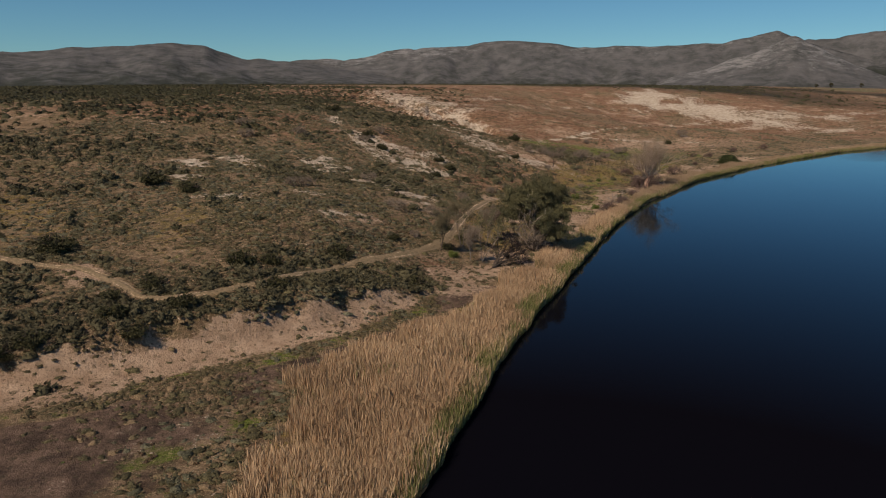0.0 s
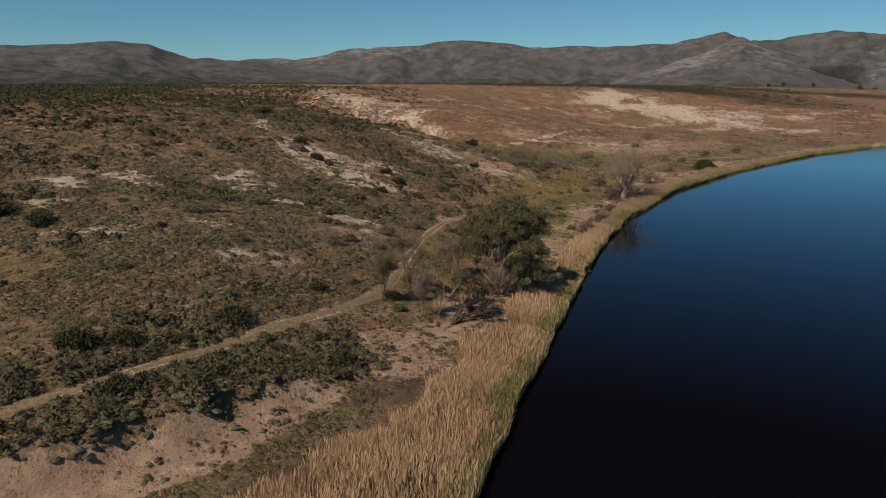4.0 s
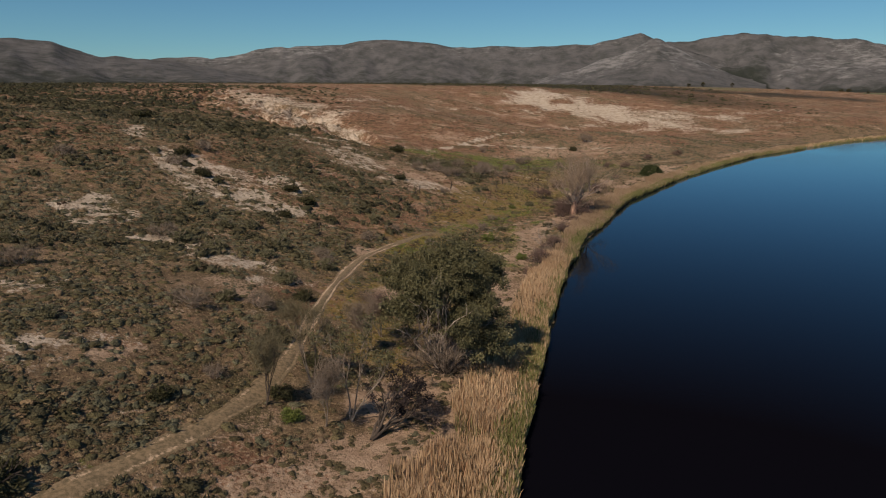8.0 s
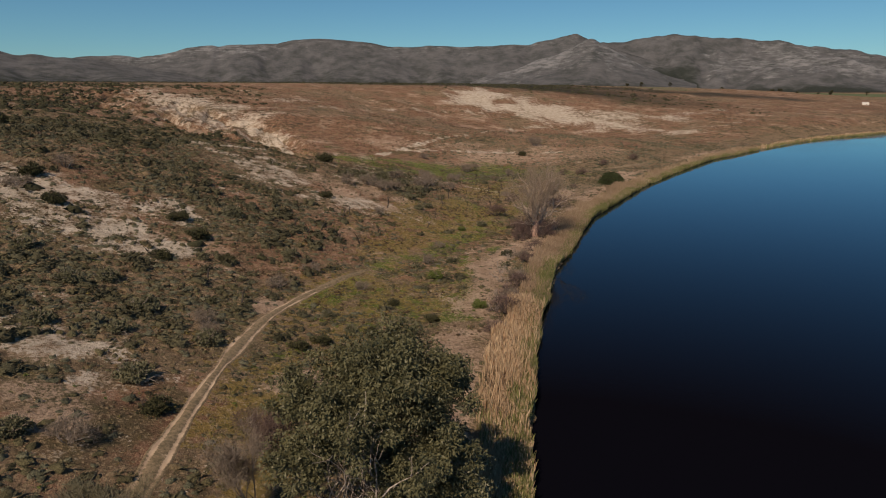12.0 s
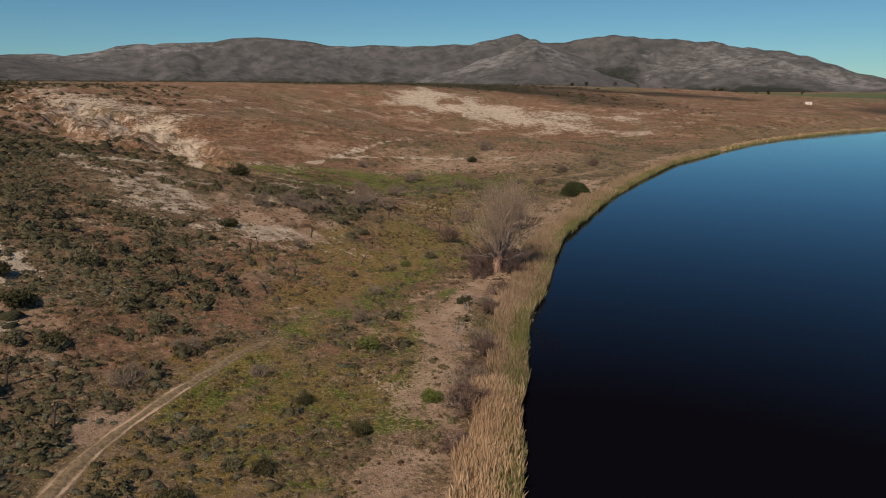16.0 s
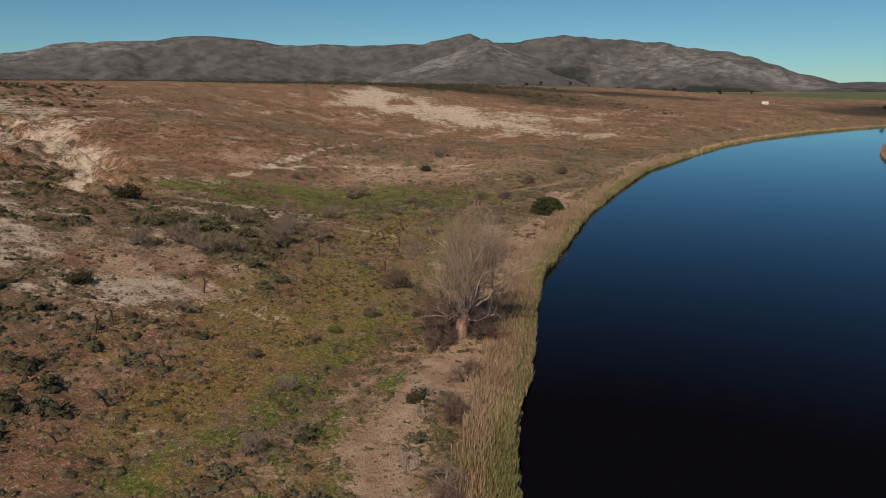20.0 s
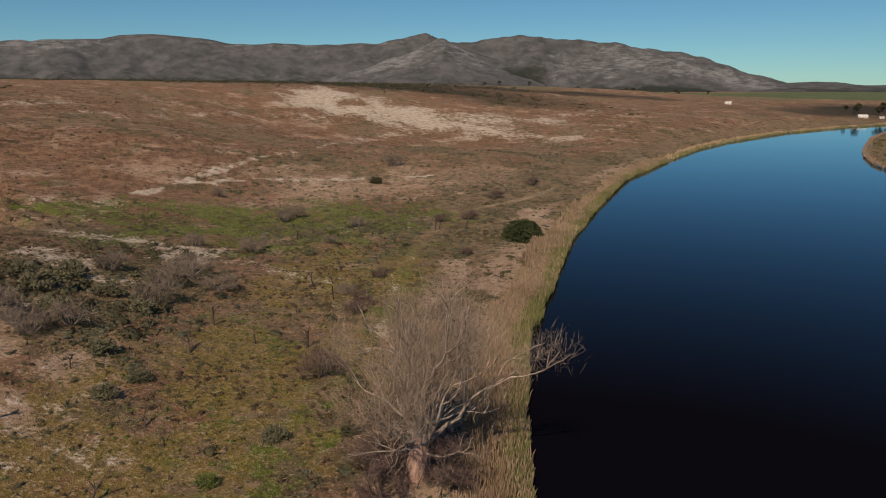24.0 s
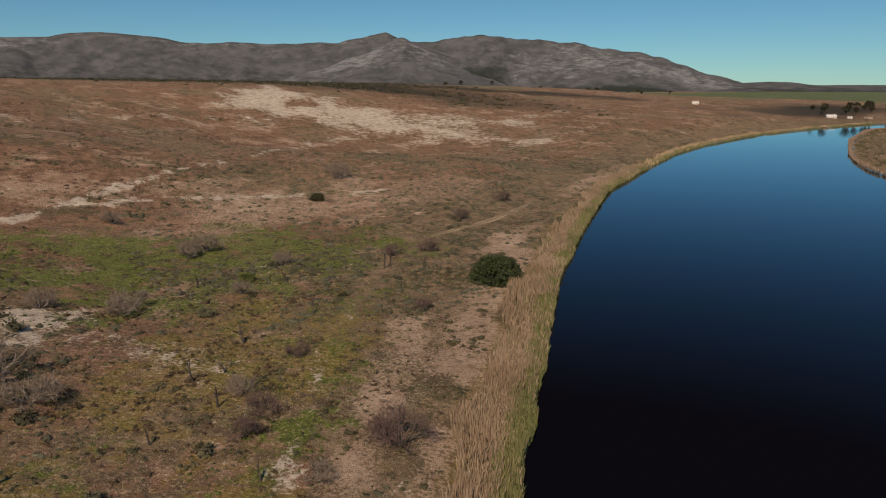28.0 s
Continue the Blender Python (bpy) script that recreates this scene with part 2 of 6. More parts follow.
    crop = blend(nt, band(nt, big, 0.35, 0.65), (0.072, 0.098, 0.044), (0.112, 0.132, 0.064))
    col = blend(nt, field, col, crop)
    nt.links.new(col, bsdf.inputs["Base Color"])
    bsdf.inputs["Roughness"].default_value = 0.95
    bsdf.inputs["Specular IOR Level"].default_value = 0.15
    bumped(nt, bsdf, sums(nt, "ADD", fine, sums(nt, "MULTIPLY", grit, 0.4)), 0.9, 0.5)
    return m


def leaf_material(name, low, high, gloss=0.7, dry=None, shaded_relief=False):
    """Foliage: every plant has a tone of its own, every leaf a little of one."""
    m, nt, bsdf = shader(name)
    tone = attribute(nt, "tone").outputs["Fac"]
    geo = nt.nodes.new("ShaderNodeNewGeometry")
    mixed = sums(nt, "ADD", sums(nt, "MULTIPLY", tone, 0.65), sums(nt, "MULTIPLY", geo.outputs["Random Per Island"], 0.35))
    col = blend(nt, mixed, low, high)
    if dry:
        col = blend(nt, band(nt, geo.outputs["Random Per Island"], 0.72, 0.9), col, dry)
    if shaded_relief:
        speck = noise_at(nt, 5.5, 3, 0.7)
        # painted shade between leaves: the bump's hollows are mixed halfway to black
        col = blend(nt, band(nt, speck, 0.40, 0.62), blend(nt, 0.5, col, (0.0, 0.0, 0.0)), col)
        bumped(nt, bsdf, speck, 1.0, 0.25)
    nt.links.new(col, bsdf.inputs["Base Color"])
    bsdf.inputs["Roughness"].default_value = gloss
    bsdf.inputs["Specular IOR Level"].default_value = 0.15
    return m


def bark_material(name, low, high, scale=3.0):
    m, nt, bsdf = shader(name)
    tc = nt.nodes.new("ShaderNodeTexCoord")
    mp = nt.nodes.new("ShaderNodeMapping")
    mp.inputs["Scale"].default_value = (1, 1, 0.25)
    nt.links.new(tc.outputs["Object"], mp.inputs["Vector"])
    n = node(nt, "ShaderNodeTexNoise", Scale=scale, Detail=6.0, Roughness=0.7)
    nt.links.new(mp.outputs[0], n.inputs["Vector"])
    nt.links.new(blend(nt, band(nt, n.outputs["Fac"], 0.35, 0.65), low, high), bsdf.inputs["Base Color"])
    bsdf.inputs["Roughness"].default_value = 0.9
    bumped(nt, bsdf, n.outputs["Fac"], 0.6, 0.06)
    return m


def plain_material(name, low, high, scale=1.0, gloss=0.8):
    m, nt, bsdf = shader(name)
    nt.links.new(blend(nt, band(nt, noise_at(nt, scale), 0.35, 0.65), low, high), bsdf.inputs["Base Color"])
    bsdf.inputs["Roughness"].default_value = gloss
    return m


def water_material():
    """Dark peaty water under a blue-tinted mirror that strengthens towards grazing sight."""
    m, nt, bsdf = shader("river_water")
    bsdf.inputs["Base Color"].default_value = (0.0034, 0.0034, 0.0058, 1)
    bsdf.inputs["Specular IOR Level"].default_value = 0.0
    big, small = noise_at(nt, 0.012, 3, 0.5), noise_at(nt, 0.9, 3, 0.55)
    rough = node(nt, "ShaderNodeMapRange")
    rough.inputs["To Min"].default_value, rough.inputs["To Max"].default_value = 0.02, 0.07
    nt.links.new(band(nt, big, 0.4, 0.62), rough.inputs["Value"])
    wave = node(nt, "ShaderNodeBump", Strength=0.12, Distance=0.04)
    nt.links.new(small, wave.inputs["Height"])
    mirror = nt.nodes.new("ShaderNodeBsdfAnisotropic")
    # the reflection's blue is deepened by a tint put into the gloss colour
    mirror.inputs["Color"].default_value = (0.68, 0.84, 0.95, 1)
    nt.links.new(rough.outputs[0], mirror.inputs["Roughness"])
    nt.links.new(wave.outputs[0], mirror.inputs["Normal"])
    share = node(nt, "ShaderNodeFresnel", IOR=1.33)
    nt.links.new(wave.outputs[0], share.inputs["Normal"])
    gloss = sums(nt, "MULTIPLY", sums(nt, "MAXIMUM", sums(nt, "SUBTRACT", share.outputs[0], 0.085), 0.0), 1.28)
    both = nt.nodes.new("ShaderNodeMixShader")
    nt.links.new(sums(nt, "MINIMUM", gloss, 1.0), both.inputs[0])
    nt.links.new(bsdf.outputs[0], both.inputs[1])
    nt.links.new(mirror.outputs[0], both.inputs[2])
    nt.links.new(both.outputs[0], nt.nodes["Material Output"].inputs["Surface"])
    return m


def rock_material():
    m, nt, bsdf = shader("mountain_rock")
    big, mid = noise_at(nt, 0.0022, 5, 0.6), noise_at(nt, 0.011, 7, 0.72)
    tc = nt.nodes.new("ShaderNodeTexCoord")
    mp = nt.nodes.new("ShaderNodeMapping")
    mp.inputs["Scale"].default_value = (1, 1, 3.5)
    nt.links.new(tc.outputs["Object"], mp.inputs["Vector"])
    n = node(nt, "ShaderNodeTexNoise", Scale=0.016, Detail=8.0, Roughness=0.78)
    nt.links.new(mp.outputs[0], n.inputs["Vector"])
    col = blend(nt, band(nt, mid, 0.3, 0.7), (0.052, 0.057, 0.057), (0.118, 0.119, 0.124))
    stone = attribute(nt, "stone").outputs["Fac"]
    # dark heath on the lower slopes, and shade painted on one mountain's face
    col = blend(nt, band(nt, sums(nt, "ADD", stone, sums(nt, "MULTIPLY", sums(nt, "SUBTRACT", mid, 0.5), 0.5)), 0.04, 0.3), (0.030, 0.036, 0.031), col)
    edge = sums(nt, "ADD", stone, sums(nt, "MULTIPLY", sums(nt, "SUBTRACT", n.outputs["Fac"], 0.5), 1.8))
    edge = sums(nt, "ADD", edge, sums(nt, "SUBTRACT", big, 0.5))
    col = blend(nt, sums(nt, "MULTIPLY", band(nt, edge, 0.5, 0.95), 0.7), col, (0.26, 0.265, 0.270))
    nt.links.new(col, bsdf.inputs["Base Color"])
    bsdf.inputs["Roughness"].default_value = 0.95
    bsdf.inputs["Specular IOR Level"].default_value = 0.1
    bumped(nt, bsdf, sums(nt, "ADD", mid, n.outputs["Fac"]), 0.6, 14.0)
    return m


GROUND = ground_material()
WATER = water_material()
ROCK = rock_material()
SCRUB = leaf_material("scrub_olive", (0.066, 0.061, 0.032), (0.200, 0.178, 0.094), dry=(0.29, 0.215, 0.13), shaded_relief=True)
SCRUB_GREY = leaf_material("scrub_grey", (0.075, 0.078, 0.047), (0.225, 0.218, 0.142), shaded_relief=True)
SCRUB_RUST = leaf_material("scrub_rust", (0.070, 0.047, 0.028), (0.165, 0.112, 0.066), shaded_relief=True)
SCRUB_LIGHT = leaf_material("scrub_pale_olive", (0.078, 0.067, 0.036), (0.180, 0.152, 0.086), dry=(0.26, 0.20, 0.125), shaded_relief=True)
SCRUB_STRAW = leaf_material("tuft_straw", (0.090, 0.070, 0.040), (0.370, 0.295, 0.180), shaded_relief=True)
SCRUB_DARK = leaf_material("scrub_dark_green", (0.036, 0.037, 0.020), (0.100, 0.097, 0.050), shaded_relief=True)
SCRUB_GREEN = leaf_material("herb_green", (0.045, 0.070, 0.014), (0.205, 0.240, 0.060), shaded_relief=True)
SCRUB_GOLD = leaf_material("herb_gold", (0.095, 0.082, 0.024), (0.330, 0.270, 0.095), shaded_relief=True)
SCRUB_BROW = leaf_material("scrub_brow", (0.058, 0.056, 0.033), (0.180, 0.167, 0.097), shaded_relief=True)
REED_DRY = leaf_material("reed_straw", (0.300, 0.208, 0.126), (0.610, 0.465, 0.305), dry=(0.33, 0.205, 0.120))
REED_RUST = leaf_material("reed_rust", (0.200, 0.145, 0.100), (0.385, 0.302, 0.216), dry=(0.26, 0.160, 0.100))
REED_TAN = leaf_material("reed_tan", (0.185, 0.132, 0.084), (0.470, 0.366, 0.252), dry=(0.26, 0.175, 0.118))
REED_GREEN = leaf_material("reed_green", (0.085, 0.102, 0.036), (0.245, 0.238, 0.098))
GUM_LEAF = leaf_material("gum_leaf", (0.042, 0.045, 0.024), (0.158, 0.150, 0.078), gloss=0.45)
TWIG_GREY = leaf_material("twig_grey", (0.120, 0.095, 0.075), (0.260, 0.215, 0.170))
TWIG_OLIVE = leaf_material("twig_olive", (0.095, 0.085, 0.050), (0.190, 0.165, 0.105))
TWIG_PINK = leaf_material("twig_pink", (0.170, 0.130, 0.092), (0.385, 0.305, 0.225))
TWIG_PURPLE = leaf_material("twig_purple", (0.080, 0.055, 0.050), (0.165, 0.115, 0.098))
BARK_PALE = bark_material("bark_pale", (0.15, 0.12, 0.10), (0.40, 0.345, 0.29))
BARK_PINK = bark_material("bark_pink", (0.16, 0.095, 0.072), (0.50, 0.335, 0.26))
TWIG_BLACK = leaf_material("twig_black", (0.020, 0.015, 0.014), (0.055, 0.042, 0.040))
LEAF_OLIVE = leaf_material("leaf_olive", (0.070, 0.071, 0.040), (0.190, 0.180, 0.108))
LEAF_GREEN = leaf_material("leaf_green", (0.055, 0.080, 0.020), (0.150, 0.175, 0.050))
LEAF_DARK = leaf_material("leaf_dark", (0.028, 0.030, 0.015), (0.085, 0.082, 0.038))
BARK_LIMB = bark_material("bark_limb", (0.19, 0.14, 0.115), (0.46, 0.37, 0.30))
BARK_DARK = bark_material("bark_dark", (0.028, 0.022, 0.018), (0.085, 0.068, 0.055))
BARK_GREY = bark_material("bark_grey", (0.13, 0.105, 0.085), (0.30, 0.255, 0.21))


# ---- building meshes ----
def mesh_of(name, verts, faces, mats, tone=None, which=None, smooth=False):
    """A mesh from arrays; faces is one (n, 3) or (n, 4) array."""
    me = bpy.data.meshes.new(name)
    verts, faces = np.asarray(verts, np.float32).reshape(-1, 3), np.asarray(faces, np.int32)
    n, k = faces.shape
    me.vertices.add(len(verts))
    me.vertices.foreach_set("co", verts.ravel())
    me.loops.add(n * k)
    me.loops.foreach_set("vertex_index", faces.ravel())
    me.polygons.add(n)
    me.polygons.foreach_set("loop_start", np.arange(0, n * k, k, dtype=np.int32))
    for m in mats:
        me.materials.append(m)
    if which is not None:
        me.polygons.foreach_set("material_index", np.asarray(which, np.int32))
    me.polygons.foreach_set("use_smooth", np.full(n, smooth))
    if tone is not None:
        me.attributes.new("tone", "FLOAT", "POINT").data.foreach_set("value", np.asarray(tone, np.float32))
    me.update(calc_edges=True)
    return me


def part(name, data, parent, label=""):
    ob = new(name, data)
    ob.parent = parent
    if label:
        tagged(ob, label)
    return ob


def thing(name, x, y, label, category, group="", kind="", turn=0.0, size=1.0, sink=0.0):
    """An empty at a thing's foot on the ground, for its parts."""
    ob = new(name)
    ob.matrix_basis = pose(x, y, float(height(np.array([x]), np.array([y]))[0]) - sink, 0, 0, turn) @ Matrix.Scale(size, 4)
    return tagged(ob, label, category, group, kind)


def strewn(name, templates, x, y, z, size, squash, spin, tone, mats, label, category):
    """One mesh of very many small plants: templates of (verts, triangles), set down at x, y, z."""
    pick = np.random.RandomState(len(x)).randint(0, len(templates), len(x))
    all_v, all_f, all_t, base = [], [], [], 0
    for k, (tv, tf) in enumerate(templates):
        at = np.where(pick == k)[0]
        if not len(at):
            continue
        c, s = np.cos(spin[at])[:, None], np.sin(spin[at])[:, None]
        vx = (tv[:, 0] * c - tv[:, 1] * s) * size[at, None] + x[at, None]
        vy = (tv[:, 0] * s + tv[:, 1] * c) * size[at, None] + y[at, None]
        vz = tv[:, 2] * (size * squash)[at, None] + z[at, None]
        all_v.append(np.stack([vx, vy, vz], -1).reshape(-1, 3))
        all_f.append((tf[None] + (np.arange(len(at)) * len(tv))[:, None, None] + base).reshape(-1, 3))
        all_t.append(np.repeat(tone[at], len(tv)))
        base += len(at) * len(tv)
    me = mesh_of(name, np.concatenate(all_v), np.concatenate(all_f), mats, np.concatenate(all_t), smooth=True)
    return tagged(new(name, me), label, category, kind="stuff")


def shrub_template(rng, leaves=14, core=5, tall=0.6, spiky=0.2):
    """A low ragged cushion with coarse leaf tufts standing off it, one metre across."""
    v, f = [], []
    for r, h in ((0.46, -0.08), (0.34, 0.3)):
        for k in range(core):
            a = 2 * math.pi * (k + (0.5 if h > 0 else 0)) / core + rng.uniform(-0.45, 0.45)
            w = r * rng.uniform(0.7, 1.25)
            v.append((w * math.cos(a), w * math.sin(a), h * tall / 0.6 * rng.uniform(0.75, 1.3)))
    v.append((rng.uniform(-0.2, 0.2), rng.uniform(-0.2, 0.2), tall * rng.uniform(0.6, 0.95)))
    for k in range(core):
        n = (k + 1) % core
        f += [(k, n, core + k), (n, core + n, core + k), (core + k, core + n, 2 * core)]
    for _ in range(leaves):
        a, up = rng.uniform(0, 2 * math.pi), rng.uniform(0.05, 1.0)
        r = 0.5 * math.sqrt(max(0.0, 1 - up * up)) * rng.uniform(0.6, 1.3)
        p = np.array([r * math.cos(a), r * math.sin(a), tall * up * 0.9])
        out = np.array([math.cos(a), math.sin(a), 0.4 + up]) + rng.normal(0, 0.7, 3)
        out = out / np.linalg.norm(out) * spiky * rng.uniform(0.6, 1.6)
        side = np.cross(out, rng.normal(0, 1, 3))
        side = side / np.linalg.norm(side) * rng.uniform(0.05, 0.13)
        n = len(v)
        v += [tuple(p - side - out * 0.3), tuple(p + side - out * 0.3), tuple(p + out)]
        f.append((n, n + 1, n + 2))
    stretch = np.array([rng.uniform(0.8, 1.6), rng.uniform(0.7, 1.1), 1.0])
    return np.array(v) * stretch, np.array(f)


# ---- ground ----
def steps(first, fine_from, fine_to, last, fine, grow):
    out, s = [fine_from], fine
    while out[-1] < fine_to:
        out.append(out[-1] + fine)
    while out[-1] < last:
        s = min(s * grow, 160)
        out.append(out[-1] + s)
    back, s = [fine_from], fine
    while back[-1] > first:
        s = min(s * grow, 160)
        back.append(back[-1] - s)
    return np.array(back[:0:-1] + out)


TRACK = [(-120, 118), (-92, 116), (-74, 111), (-64, 109), (-57, 107.5), (-50, 102), (-44.6, 95.6), (-40.5, 94.8), (-34.7, 97.4), (-29.5, 101.7), (-26, 105.3), (-22.7, 111.3), (-19.2, 117), (-15, 122.7),
         (-9.7, 129.4), (-3.4, 138.5), (1, 149), (3.2, 160.6), (5.2, 171.5), (8.5, 186), (13, 201), (18.5, 211), (25, 221), (34, 231), (45, 244), (57, 257),
         (68, 271), (80, 286), (95, 305), (108, 327), (124, 349), (142, 366), (165, 376), (182, 387), (198, 399.5)]


def oval(x, y, cx, cy, long, wide, turn, soft=0.7, grain=8.0, seed=0):
    """1 inside an uneven oval, 0 outside."""
    out = np.zeros(np.shape(x))
    reach = 2.6 * max(long, wide)
    near = (np.abs(x - cx) < reach) & (np.abs(y - cy) < reach)
    x, y, a = x[near], y[near], radians(turn)
    u, v = (x - cx) * math.cos(a) + (y - cy) * math.sin(a), -(x - cx) * math.sin(a) + (y - cy) * math.cos(a)
    r = np.hypot(u / long, v / wide) + 0.9 * cloud(x, y, grain, seed)
    out[near] = 1 - ramp(r, 1 - soft, 1 + soft)
    return out


def patches(x, y, seed, places, grain=5.0, soft=0.4):
    """The union of a number of small uneven ovals."""
    out = np.zeros(np.shape(x))
    for k, place in enumerate(places):
        out = np.maximum(out, oval(x, y, *place, soft=soft, seed=seed + k, grain=grain))
    return out * np.clip(0.78 + 0.5 * cloud(x, y, 3.5, seed), 0.35, 1)


def most(*masks):
    return np.clip(np.maximum.reduce(masks), 0, 1)


def cover(x, y):
    """What the ground is made of at each place: a set of 0 to 1 shares."""
    d = shore_distance(x, y)
    left = side_of(x, y, SHORE[:23])
    s = side_of(x, y, SCARP)
    line, _ = near_line(x, y, SCARP)
    reach = np.interp(y, [60, 80, 95, 110], [10, 7.2, 4.8, 2.6])
    rag = 1.6 * cloud(x, y, 6, 3) + 0.9 * cloud(x, y, 2.5, 4)
    inside = (line < 20) * ramp(y, 52, 62) * (1 - ramp(y, 110, 118))
    wash = ramp(s + rag, -reach - 1.2, -reach + 1.2) * (1 - ramp(s + rag, 0.2, 1.4)) * inside
    foot = ramp(s + rag, -reach - 4.0, -reach - 3.0) * (1 - ramp(s + rag, -reach - 0.5, -reach + 0.5)) * inside
    strip = ramp(cloud(x, y, 14, 5) + 0.35, 0, 0.5) * ramp(d, 4, 7) * (1 - ramp(d, 11, 17)) * ramp(y, 118, 132) * (1 - ramp(x, 260, 420)) * (left > 0)
    sand = most(wash, oval(x, y, 13.5, 206, 5, 2.2, 60, seed=22),  0.75 * strip,
                oval(x, y, 12, 136, 9, 4.5, 60, seed=2), oval(x, y, 15, 146, 7, 4, 40, seed=3), oval(x, y, 3, 122, 10, 4, 50, seed=4) * 0.8,
                oval(x, y, 36, 190, 8, 3, 60, seed=5) * 0.8, oval(x, y, 17, 181, 4, 2.5, 30, seed=6), oval(x, y, 58, 232, 15, 3.6, 58, seed=7),
                oval(x, y, 70, 246, 9, 4.5, 55, seed=8), oval(x, y, 105, 306, 23, 3.6, 52, seed=9) * 0.5, oval(x, y, 161, 362, 14, 4, 40, seed=10),
                oval(x, y, 66, 317, 4, 2, 40, seed=10), oval(x, y, -56, 104, 7, 3, 130, seed=12) * 0.8,
                oval(x, y, 125, 408, 42, 17, 15, seed=13, grain=14) * 0.62, oval(x, y, 172, 418, 26, 12, 30, seed=14, grain=12) * 0.5,
                oval(x, y, -5, 175, 9, 3, 35, seed=15) * 0.6, oval(x, y, 2, 128, 9, 4, 45, seed=16) * 0.7, oval(x, y, -2, 136, 8, 2, 55, seed=17) * 0.5,
                oval(x, y, 24, 265, 22, 12, -20, seed=18, grain=9) * 0.4, oval(x, y, 82, 310, 44, 20, 55, seed=19, grain=10) * 0.3, oval(x, y, 55, 262, 40, 14, 50, seed=20, grain=9) * 0.25)
    sand = most(sand, 0.85 * patches(x, y, 200, ((-10, 183, 4.7, 3.7, 72), (-5, 169, 4.2, 3.3, 72), (-15, 145, 3.1, 1.2, 47), (43, 273, 5.4, 2.8, -5), (36, 269, 3.6, 1.6, 46), (60, 236, 5.6, 4.1, -79),
                (70, 248, 10, 2.5, 69), (57, 229, 4.4, 3.0, -86), (44, 212, 4.1, 2.5, 59), (38, 195, 4.3, 2.9, 51), (28, 192, 3.1, 1.0, -17), (36, 187, 4.0, 2.8, -15), (113, 316, 12, 3.2, 62),
                (101, 300, 6.8, 2.2, 62), (94, 291, 5.0, 2.4, 62))),
                0.8 * patches(x, y, 220, ((118, 414, 22, 13, 78), (150, 427, 12, 9, 66), (105, 432, 16, 5, 36), (44, 193, 8.6, 2.6, 69), (13, 149, 3.2, 2.5, 68), (13, 140, 4, 2.2, 84), (5, 121, 5.3, 3.5, 54), (15, 142, 11, 3, 74),
                (40, 291, 9, 6, 73), (38, 276, 7.2, 5.3, -5), (29, 290, 9, 5.6, -74), (25, 288, 5.5, 5, 6), (32, 283, 5, 4.2, -54), (48, 283, 6, 2.6, 20), (28, 262, 5, 2.2, 30))))
    tan = most(*[oval(x, y, cx, cy, long, wide, turn, seed=90 + k, grain=6) for k, (cx, cy, long, wide, turn) in enumerate((
        (-16, 226, 11, 6, -30), (-36, 203, 6, 4, 20), (-58, 192, 7, 4, 0), (-11, 183, 8, 3, 0), (-4, 177, 7, 2.5, 20), (-31, 247, 8, 6, 30), (-15, 240, 7, 5, 0), (16, 281, 10, 5, -50),
        (27, 270, 10, 4, 0), (-2, 239, 6, 4, 20), (36, 272, 10, 4, 10), (-9, 160, 7, 2, 30), (-30, 160, 6, 3, 0), (-20, 145, 7, 2, 30), (8, 262, 6, 3, 0), (-46, 150, 8, 3, 20), (46, 320, 9, 2.5, -30), (36, 300, 8, 4, 0), (4, 300, 9, 3, -30)))])
